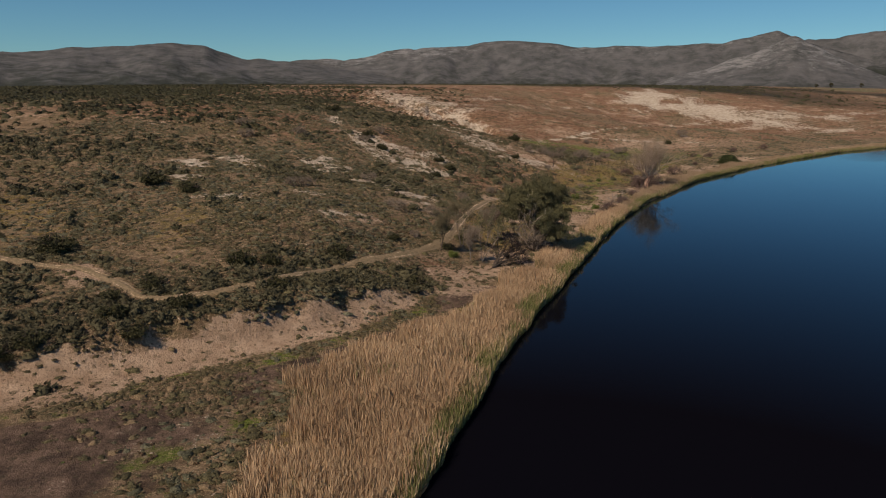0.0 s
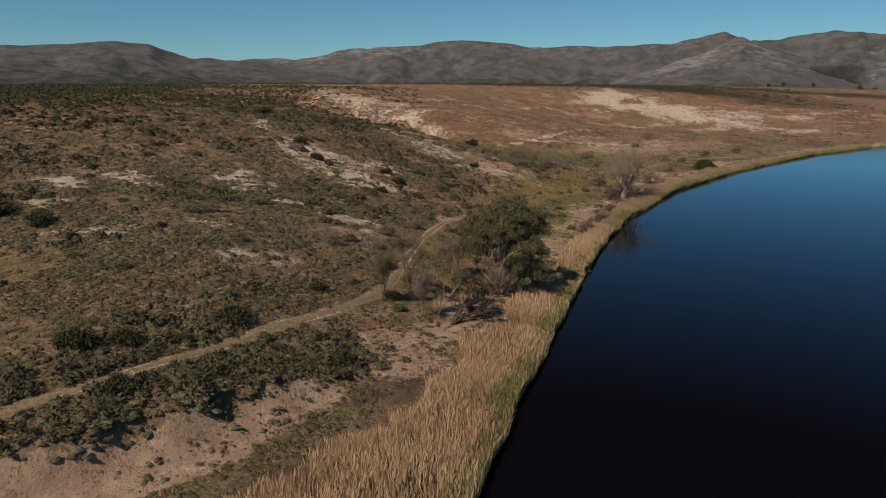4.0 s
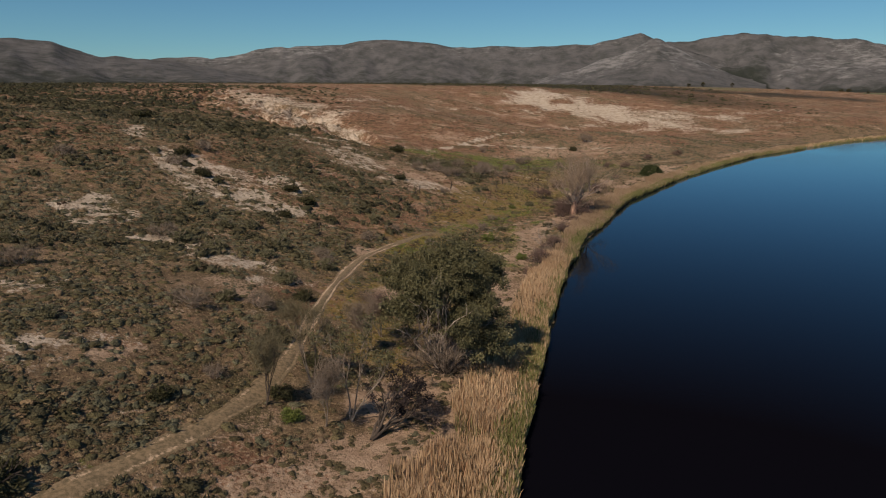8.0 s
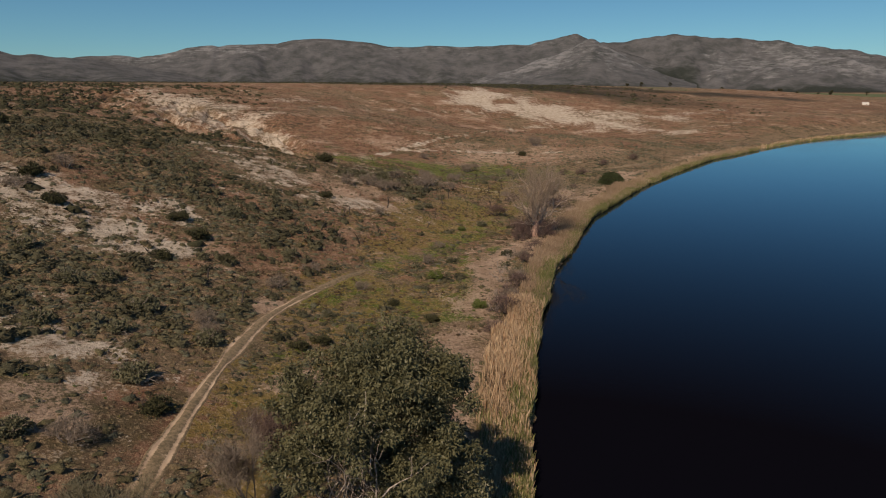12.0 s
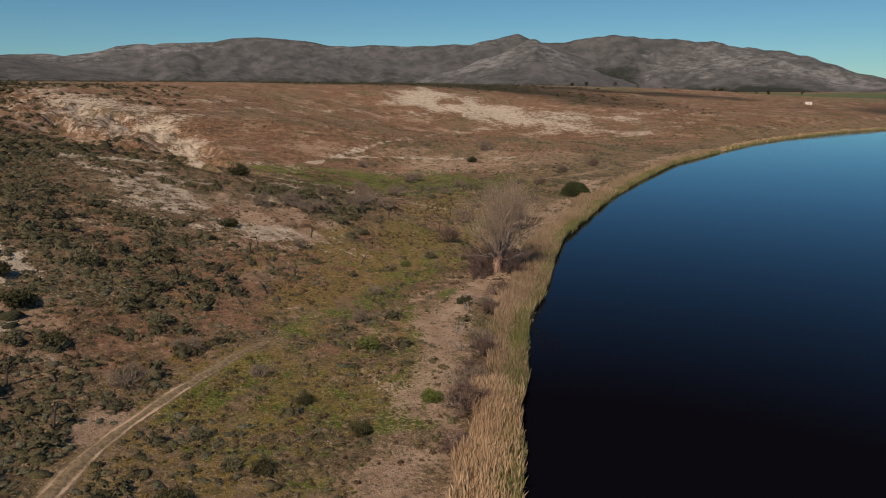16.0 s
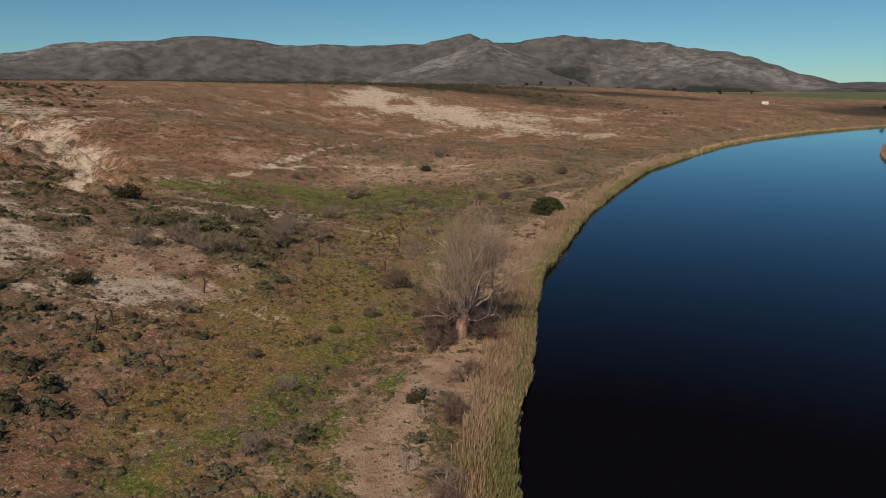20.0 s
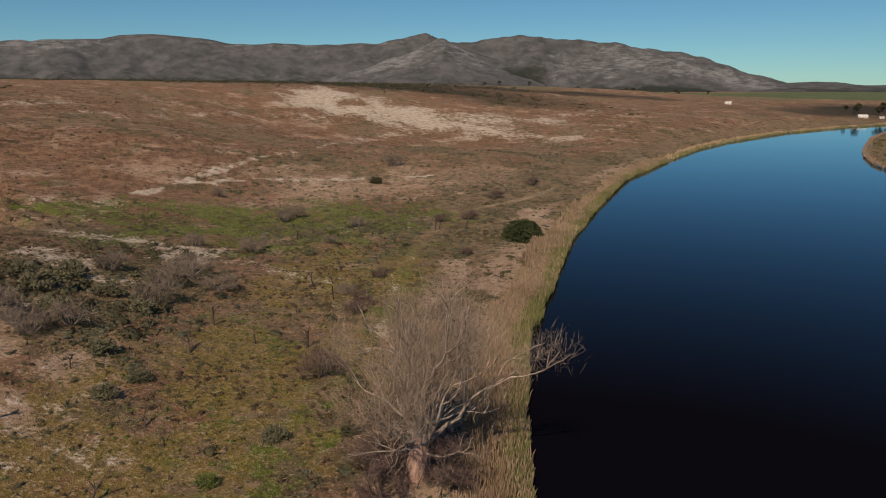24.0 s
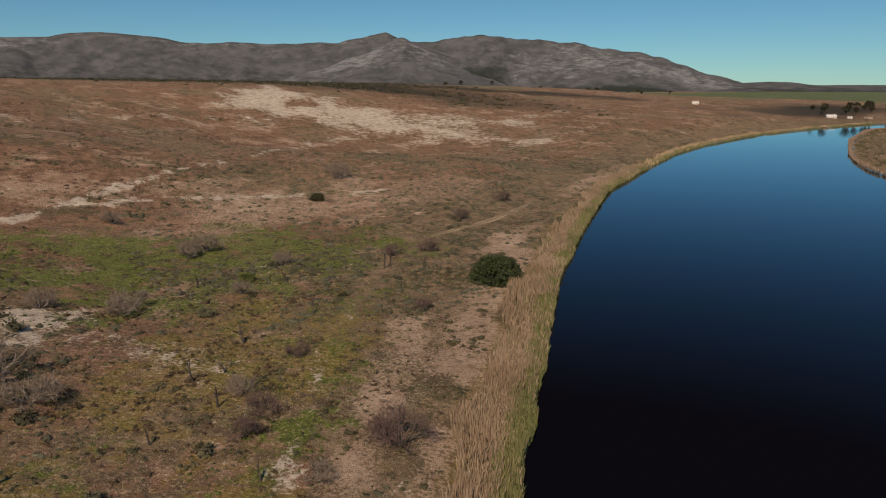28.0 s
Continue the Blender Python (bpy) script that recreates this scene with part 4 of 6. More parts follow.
track("track_1", TRACK[:24], 1.05, lambda x, y: (0.52 + 0.55 * ramp(y, 145, 170) - 0.75 * ramp(y, 208, 224)) * (0.8 + 0.5 * cloud(x, y, 14, 2)), "sandy two-wheel farm track winding through the scrub")
track("track_2", TRACK[31:], 0.8, lambda x, y: 0.6 + 0.5 * cloud(x, y, 10, 3), "sandy path running up from the grassy flat")
track("track_3", [(-47.5, 98.6), (-46, 94), (-46.2, 90.5), (-49, 87)], 1.1, lambda x, y: 0.8 + 0 * x, "short sandy spur of the farm track")

# ---- low scrub ----
rng = np.random.RandomState(21)
LOW = [shrub_template(rng, 10, 4, rng.uniform(0.4, 0.75)) for _ in range(10)]
THICK = [shrub_template(rng, 46, 6, rng.uniform(0.5, 0.8), 0.17) for _ in range(6)]
TUFT = [shrub_template(rng, 6, 3, 0.5, 0.4) for _ in range(5)]
FAR = [shrub_template(rng, 5, 4, 0.6, 0.3) for _ in range(6)]
FARTHEST = [shrub_template(rng, 3, 3, 0.6, 0.3) for _ in range(6)]

REED_Y = [-260, 20, 57, 74, 86, 100, 107, 118, 130, 141, 160, 180, 200, 225, 247, 282, 294, 315, 345, 400, 700]
REED_W = [20, 15, 14.5, 18.5, 18, 14.5, 12.4, 10.6, 8.9, 7.2, 5.0, 5.0, 4.6, 5.0, 4.8, 5.8, 6.2, 6.3, 5.4, 4.6, 4.2]


def track_distance(x, y):
    return near_line(x, y, TRACK)[0]


def scatter(count, box, seed, chance, nearest=-0.72):
    """Random places in a box, kept by the chance that the cover there gives."""
    r = np.random.RandomState(seed)
    x, y = r.uniform(box[0], box[1], count), r.uniform(box[2], box[3], count)
    keep = (x > nearest * (y - 12) - 6) & (side_of(x, y, SHORE[1:19]) > 5)
    x, y = x[keep], y[keep]
    c = cover(x, y)
    p = chance(x, y, c) * (c["left"] > 0)
    p = p * (c["d"] > np.interp(y, REED_Y, REED_W) + 0.5) * (track_distance(x, y) > 1.3)
    keep = r.rand(len(x)) < p
    return x[keep], y[keep], {k: v[keep] for k, v in c.items()}, r


def in_sight(x, y):
    """The wedge of land that lies open to the river path."""
    return (x > -0.72 * (y - 12) - 6) & (x > -150)


def plant(name, templates, mats, x, y, size, squash, r, label, category="scrub"):
    z = height(x, y) - 0.06
    if category == "scrub":
        size, squash = size * 1.18, squash * 0.68
    strewn(name, templates, x, y, z, size, squash, r.uniform(0, 6.28, len(x)), r.rand(len(x)) * 0.75 + 0.25 * np.clip(cloud(x, y, 18, 6) + 0.5, 0, 1), mats, label, category)


def bare(c):
    return np.clip(1 - 0.84 * c["sand"] - (0.82 - 0.3 * (c["d"] > 190)) * c["pale"] - 0.8 * c["mud"], 0.03, 1)


def thick(x, y, seed, size=16):
    return np.clip(0.5 + 2.2 * cloud(x, y, size, seed), 0.05, 1)


def gaps(x, y):
    """Openings of bare ground among the scrub."""
    return 0.15 + 0.85 * ramp(cloud(x, y, 8, 15), -0.28, 0.12)


x, y, c, r = scatter(105000, (-125, 190, 34, 345), 1, lambda x, y, c: in_sight(x, y) * bare(c) * (1 - 0.7 * c["red"]) * (1 - 0.9 * c["yellow"]) * (1 - 0.8 * c["green"]) * thick(x, y, 3, 10))
plant("scrub", LOW, [SCRUB], x, y, (0.45 + 0.95 * r.rand(len(x)) ** 2) * (0.75 + 0.5 * lattice(x, y, 14, 5)), r.uniform(0.5, 0.95, len(x)), r, "low olive-brown scrub covering the dry slopes")
x, y, c, r = scatter(50000, (-125, 190, 34, 345), 2, lambda x, y, c: in_sight(x, y) * bare(c) * (1 - 0.6 * c["red"]) * (1 - 0.8 * c["yellow"]) * ramp(cloud(x, y, 26, 12), -0.05, 0.35) * (1 - 0.8 * c["green"]))
plant("scrub", LOW, [SCRUB_GREY], x, y, r.uniform(0.5, 1.4, len(x)), r.uniform(0.5, 0.85, len(x)), r, "grey-leaved scrub in loose patches on the slopes")
x, y, c, r = scatter(60000, (-125, 190, 60, 345), 3, lambda x, y, c: in_sight(x, y) * bare(c) * (0.25 + 0.6 * c["red"] + 0.3 * ramp(y, 190, 220)) * thick(x, y, 8))
plant("scrub", TUFT, [SCRUB_RUST], x, y, r.uniform(0.35, 0.9, len(x)), r.uniform(0.7, 1.1, len(x)), r, "rust-brown dry tufts on the red soil")
x, y, c, r = scatter(150000, (-40, 150, 60, 400), 4, lambda x, y, c: (1 - c["sand"]) * (0.02 + 0.85 * np.maximum(c["green"], 0.45 * c["yellow"])) * (c["d"] > 6) * ramp(cloud(x, y, 6, 2), -0.12, 0.3))
plant("herbs", TUFT, [SCRUB_GREEN], x, y, 0.22 + 0.6 * r.rand(len(x)) ** 2, r.uniform(0.4, 0.85, len(x)), r, "fresh green herbs on the damp flat", "grass")
x, y, c, r = scatter(120000, (-10, 150, 160, 400), 5, lambda x, y, c: (1 - c["sand"]) * (0.02 + 0.85 * c["yellow"]) * ramp(cloud(x, y, 5, 9), -0.12, 0.3))
plant("herbs", TUFT, [SCRUB_GOLD], x, y, 0.22 + 0.65 * r.rand(len(x)) ** 2, r.uniform(0.4, 0.8, len(x)), r, "yellowing grass tufts beside the track", "grass")
x, y, c, r = scatter(90000, (-110, 80, 90, 330), 12, lambda x, y, c: in_sight(x, y) * c["dense"] * gaps(x, y) * (0.4 + 0.6 * thick(x, y, 17, 22)) * bare(c) * 0.8 * (1 - c["yellow"]) * (1 - 0.7 * c["red"]))
plant("scrub", LOW, [SCRUB_GREY, SCRUB], x, y, r.uniform(0.5, 1.35, len(x)), r.uniform(0.55, 0.9, len(x)), r, "dense grey-green scrub in the hollows")
x, y, c, r = scatter(34000, (-110, 80, 70, 330), 13, lambda x, y, c: in_sight(x, y) * (0.06 + 0.94 * c["dense"]) * bare(c) * 0.7 * gaps(x, y) * (1 - c["yellow"]) * (1 - c["green"]) * (1 - 0.7 * c["red"]))
plant("scrub", LOW, [SCRUB], x, y, r.uniform(0.7, 1.8, len(x)), r.uniform(0.5, 0.9, len(x)), r, "dense olive scrub in the hollows")
x, y, c, r = scatter(62000, (-95, 25, 70, 175), 16, lambda x, y, c: in_sight(x, y) * bare(c) * 0.85 * gaps(x, y) * (1 - 0.5 * c["red"]) * (1 - 0.6 * c["yellow"]) * (1 - ramp(y - 0.4 * x, 135, 165)))
plant("scrub", LOW, [SCRUB_LIGHT], x, y, 0.35 + 0.7 * r.rand(len(x)) ** 1.5, r.uniform(0.5, 0.9, len(x)), r, "pale olive scrub close together on the near slope")
x, y, c, r = scatter(19000, (-130, 110, 70, 340), 17, lambda x, y, c: in_sight(x, y) * bare(c) * 0.42 * ramp(cloud(x, y, 20, 14), -0.1, 0.4) * (1 - c["yellow"]) * (1 - c["green"]) * (0.3 + 0.7 * np.maximum(c["dense"], ramp(-x, 40, 70))))
plant("thicket", THICK, [SCRUB_BROW], x, y, r.uniform(1.1, 2.6, len(x)), r.uniform(0.75, 1.1, len(x)), r, "clumps of taller dark bushes on the slopes")
# thicker dark growth on the brow above the sand
x, y, c, r = scatter(9000, (-95, 10, 60, 135), 6, lambda x, y, c: (1 - c["sand"]) * ramp(side_of(x, y, SCARP), 0.5, 2.0) * (1 - ramp(side_of(x, y, SCARP), 9, 17)) * 0.62)
plant("thicket", THICK, [SCRUB_BROW], x, y, r.uniform(0.8, 2.0, len(x)), r.uniform(0.75, 1.15, len(x)), r, "dark thicket on the brow of the sand bank")
x, y, c, r = scatter(7000, (-140, 190, 34, 345), 7, lambda x, y, c: in_sight(x, y) * bare(c) * (0.06 + 0.10 * c["dense"] + 0.6 * ramp(-x, 40, 85)) * thick(x, y, 11) * (1 - c["yellow"]) * (1 - c["green"]))
plant("thicket", THICK, [SCRUB_DARK], x, y, r.uniform(0.8, 2.0, len(x)), r.uniform(0.7, 1.1, len(x)), r, "scattered dark green bushes among the scrub")
x, y, c, r = scatter(20000, (-330, -110, 150, 345), 14, lambda x, y, c: (x < -0.5 * (y - 12)) * bare(c) * 0.62 * thick(x, y, 4, 30), -3.0)
plant("scrub", FAR, [SCRUB, SCRUB_DARK], x, y, r.uniform(0.9, 2.6, len(x)), r.uniform(0.6, 1.0, len(x)), r, "scrub on the high ground inland")
# small dry tufts between the shrubs
x, y, c, r = scatter(52000, (-90, 150, 60, 320), 15, lambda x, y, c: in_sight(x, y) * np.clip(bare(c) + 0.25, 0, 1) * (1 - 0.5 * c["green"]) * 0.55 * thick(x, y, 13, 9))
plant("dry_tufts", TUFT, [SCRUB_STRAW], x, y, r.uniform(0.25, 0.6, len(x)), r.uniform(0.6, 1.1, len(x)), r, "small straw-brown tufts between the shrubs", "grass")
x, y, c, r = scatter(170000, (-5, 150, 165, 400), 19, lambda x, y, c: (1 - 0.85 * c["sand"]) * (0.34 + 0.6 * np.maximum(c["yellow"], c["green"])) * (0.08 + 0.92 * ramp(cloud(x, y, 4.5, 16), 0.0, 0.32)))
plant("cushions", TUFT, [SCRUB_BROW], x, y, 0.2 + 0.62 * r.rand(len(x)) ** 2, r.uniform(0.35, 0.8, len(x)), r, "dark olive cushion plants dotted over the flat", "scrub")
# farther slopes
x, y, c, r = scatter(44000, (-330, 420, 335, 640), 8, lambda x, y, c: bare(c) * (0.08 + 0.9 * ramp(cloud(x, y, 26, 4), -0.05, 0.45)) * (1 - 0.25 * c["red"]), -3.0)
plant("scrub", FARTHEST, [SCRUB], x, y, 0.5 + 1.1 * r.rand(len(x)) ** 2.5, r.uniform(0.4, 0.75, len(x)), r, "low scrub on the farther red slopes")
x, y, c, r = scatter(40000, (-330, 420, 335, 640), 9, lambda x, y, c: bare(c) * (0.15 + 0.7 * c["red"]) * thick(x, y, 6, 28), -3.0)
plant("scrub", FARTHEST, [SCRUB_RUST], x, y, r.uniform(0.6, 1.5, len(x)), r.uniform(0.35, 0.7, len(x)), r, "rust-coloured scrub on the farther slopes")
x, y, c, r = scatter(26000, (85, 330, 325, 480), 20, lambda x, y, c: bare(c) * (0.08 + 0.8 * ramp(cloud(x, y, 12, 18), -0.1, 0.3)) * (1 - ramp(c["d"], 70, 130)))
plant("scrub", FAR, [SCRUB_GREY], x, y, 0.45 + 1.1 * r.rand(len(x)) ** 2, r.uniform(0.4, 0.8, len(x)), r, "grey-green scrub on the slope above the bend")
x, y, c, r = scatter(30000, (60, 420, 330, 560), 22, lambda x, y, c: bare(c) * 0.6 * (1 - ramp(c["d"], 60, 150)) * ramp(cloud(x, y, 15, 19), 0.05, 0.4))
plant("scrub", FAR, [SCRUB_BROW], x, y, 0.6 + 1.6 * r.rand(len(x)) ** 2, r.uniform(0.4, 0.8, len(x)), r, "dark scrub in patches on the slope above the bend")
x, y, c, r = scatter(19000, (-330, 20, 225, 640), 18, lambda x, y, c: bare(c) * np.clip(0.1 + 0.3 * ramp(-x, 30, 80) + 0.9 * c["woods"] + 0.5 * cloud(x, y, 45, 9), 0, 1), -3.0)
plant("far_bushes", FAR, [SCRUB_DARK], x, y, r.uniform(1.2, 3.4, len(x)), r.uniform(0.6, 0.9, len(x)), r, "dark bushes on the high ground inland")
x, y, c, r = scatter(20000, (-800, 500, 480, 1050), 10, lambda x, y, c: (1 - c["field"]) * bare(c) * np.clip(0.9 * c["woods"] * ramp(y, 520, 600) + 0.85 * ramp(np.hypot(x - 40, y - 150) + 40 * cloud(x, y, 150, 2), 610, 660) * (1 - ramp(np.hypot(x - 40, y - 150), 860, 980)) * (1 - ramp(x - 60 * cloud(x, y, 120, 3), 130, 320)), 0, 1), -3.0)
plant("far_bushes", FARTHEST, [SCRUB_DARK, SCRUB], x, y, 1.4 + 3.8 * r.rand(len(x)) ** 2, r.uniform(0.4, 0.75, len(x)), r, "dark bushes on the plateau below the mountains")


# ---- reeds ----
def reeds(name, mats, x, y, tall, wide, r, label, tone):
    n = len(x)
    a, lean = r.uniform(0, 2 * np.pi, n), r.normal(0, 0.10, (n, 2)) * tall[:, None]
    side = np.stack([np.cos(a), np.sin(a)], -1) * wide[:, None]
    foot = np.stack([x, y], -1)
    z = height(x, y) - 0.1
    foot3 = np.concatenate([foot, z[:, None]], 1)
    head = foot + lean * 0.7
    left, right = np.concatenate([head - side, (z + tall * 0.72)[:, None]], 1), np.concatenate([head + side, (z + tall * 0.76)[:, None]], 1)
    tip = np.concatenate([foot + lean * 1.25, (z + tall)[:, None]], 1)
    q = np.arange(n * 4).reshape(-1, 4)
    me = mesh_of(name, np.stack([foot3, right, tip, left], 1).reshape(-1, 3), q, mats, np.repeat(tone, 4))
    return tagged(new(name, me), label, "reeds", kind="stuff")


def reed_places(density, first, last, seed, chance):
    """Random places in the strip behind the water's edge between two northings."""
    r = np.random.RandomState(seed)
    line = smooth_line(SHORE[1:24], 1.0)
    line = line[(line[:, 1] > first) & (line[:, 1] < last + 6)]
    way = np.gradient(line, axis=0)
    way = way / np.hypot(*way.T)[:, None]
    deep = np.interp(line[:, 1], REED_Y, REED_W).max() + 6
    n = int(density * len(line) * deep)
    k = r.randint(0, len(line), n)
    off, slide = r.uniform(-0.5, deep, n), r.uniform(-0.6, 0.6, n)
    x, y = line[k, 0] - way[k, 1] * off + way[k, 0] * slide, line[k, 1] + way[k, 0] * off + way[k, 1] * slide
    d = shore_distance(x, y) + 0.9 * cloud(x, y, 9, 2)
    w = np.interp(y, REED_Y, REED_W) * (1 + 0.42 * cloud(x, y, 8, 3))
    keep = (d > -0.9) & (d < w) & (side_of(x, y, SHORE) > 0)
    x, y, d, w = x[keep], y[keep], d[keep], w[keep]
    keep = r.rand(len(x)) < chance(x, y, d, w)
    return x[keep], y[keep], d[keep], w[keep], r


def dry_share(x, y, d, w):
    return (0.25 + 0.75 * ramp(d, 0.6, 1.9)) * (1 - 0.55 * ramp(d, w - 3.5, w)) * np.clip(0.68 + 1.5 * cloud(x, y, 4.5, 4), 0.16, 1)


def green_share(x, y, d, w):
    return (1 - ramp(d, 1.0, 2.5)) * 0.95 * np.clip(0.7 + 1.2 * cloud(x, y, 12, 5), 0.2, 1) + 0.10 * ramp(cloud(x, y, 9, 7), 0, 0.4)


for first, last, density, thin, seed, mat, tall in ((25, 110, 120, 0.78, 31, REED_DRY, 1.0), (110, 200, 125, 0.95, 32, REED_DRY, 0.9), (200, 300, 110, 0.95, 33, REED_TAN, 0.85), (300, 445, 40, 1.5, 34, REED_TAN, 0.8), (445, 606, 4.5, 2.6, 35, REED_DRY, 0.75)):
    x, y, d, w, r = reed_places(density, first, last, seed, dry_share)
    reeds("reed_bed", [mat], x, y, tall * r.uniform(1.4, 2.7, len(x)) * (0.75 + 0.45 * lattice(x, y, 8, 3)), r.uniform(0.028, 0.06, len(x)) * thin, r, "tall straw-coloured dry reeds along the river bank", np.clip(0.3 + 0.4 * r.rand(len(x)) + 0.6 * cloud(x, y, 7, 8), 0, 1))
    x, y, d, w, r = reed_places(density, first, last, seed + 10, green_share)
    reeds("reed_bed", [REED_GREEN], x, y, tall * r.uniform(1.1, 2.3, len(x)), r.uniform(0.03, 0.065, len(x)) * thin, r, "green reeds standing at the water's edge", np.clip(0.2 + 0.6 * r.rand(len(x)) + 0.5 * cloud(x, y, 7, 8), 0, 1))


# ---- trees and larger bushes ----
class Wood:
    """Gathers tapered limbs and thin twigs or leaves into two meshes."""

    def __init__(self, seed):
        self.r = np.random.RandomState(seed)
        self.v, self.f, self.tips = [], [], []
        self.lv, self.lt = [], []

    def limb(self, points, radii, sides=6):
        start = len(self.v)
        for i, (p, rad) in enumerate(zip(points, radii)):
            d = points[min(i + 1, len(points) - 1)] - points[max(i - 1, 0)]
            d = d / max(np.linalg.norm(d), 1e-6)
            u = np.cross(d, (0.31, 0.9, 0.17))
            u = u / np.linalg.norm(u)
            w = np.cross(d, u)
            for k in range(sides):
                a = 2 * math.pi * k / sides
                self.v.append(p + rad * (u * math.cos(a) + w * math.sin(a)))
        for i in range(len(points) - 1):
            for k in range(sides):
                a, b = start + i * sides + k, start + i * sides + (k + 1) % sides
                self.f += [(a, b, a + sides), (b, b + sides, a + sides)]

    def grow(self, p, d, length, radius, depth, spread=0.6, up=0.15, twist=0.25, kids=3, shrink=0.66, bare_share=0.35):
        """A limb and, from along it, its branches."""
        r = self.r
        n = 5 if depth > 1 else 3
        pts, q, dd = [np.array(p, float)], np.array(p, float), np.array(d, float)
        for _ in range(n):
            dd = dd + r.normal(0, twist, 3) * 0.6 + np.array([0, 0, up * 0.3])
            dd = dd / np.linalg.norm(dd)
            q = q + dd * length / n
            pts.append(q.copy())
        self.limb(pts, np.linspace(radius, radius * 0.45, n + 1), 7 if depth > 2 else 4 if depth > 0 else 3)
        if depth == 0:
            self.tips.append((q, dd))
            return
        for k in range(kids):
            at = pts[r.randint(int(n * bare_share) + 1, n + 1)] if k else pts[-1]
            side = r.normal(0, 1, 3)
            new_d = dd + spread * side / np.linalg.norm(side) + np.array([0, 0, up])
            self.grow(at, new_d / np.linalg.norm(new_d), length * shrink * r.uniform(0.8, 1.2), radius * 0.55, depth - 1, spread, up, twist, kids, shrink, bare_share)

    def blades(self, centres, count, reach, length, width, droop, flat=0.7):
        """Leaves or twigs round each centre, as thin kites."""
        r = self.r
        c = np.repeat(np.asarray(centres, float).reshape(-1, 3), count, axis=0)
        n = len(c)
        off = r.normal(0, 1, (n, 3))
        off = off / np.linalg.norm(off, axis=1)[:, None] * (r.rand(n)[:, None] ** 0.4) * reach
        off[:, 2] *= flat
        d = off / reach + r.normal(0, 0.55, (n, 3)) + np.array([0, 0, droop])
        d = d / np.linalg.norm(d, axis=1)[:, None]
        s = np.cross(d, r.normal(0, 1, (n, 3)))
        s = s / np.linalg.norm(s, axis=1)[:, None] * (width * r.uniform(0.6, 1.3, n))[:, None]
        l = d * (length * r.uniform(0.6, 1.4, n))[:, None]
        p = c + off
        self.lv.append(np.stack([p - l * 0.5, p + s, p + l * 0.5, p - s], 1).reshape(-1, 3))
        self.lt.append(np.repeat(np.clip(np.repeat(r.rand(n // count), count) * 0.7 + r.rand(n) * 0.3, 0, 1), 4))

    def wood_mesh(self, name, bark):
        return mesh_of(name, np.array(self.v), np.array(self.f), [bark], smooth=True)

    def leaf_mesh(self, name, mat):
        v = np.concatenate(self.lv)
        q = np.arange(len(v)).reshape(-1, 4)
        return mesh_of(name, v, q, [mat], np.concatenate(self.lt))


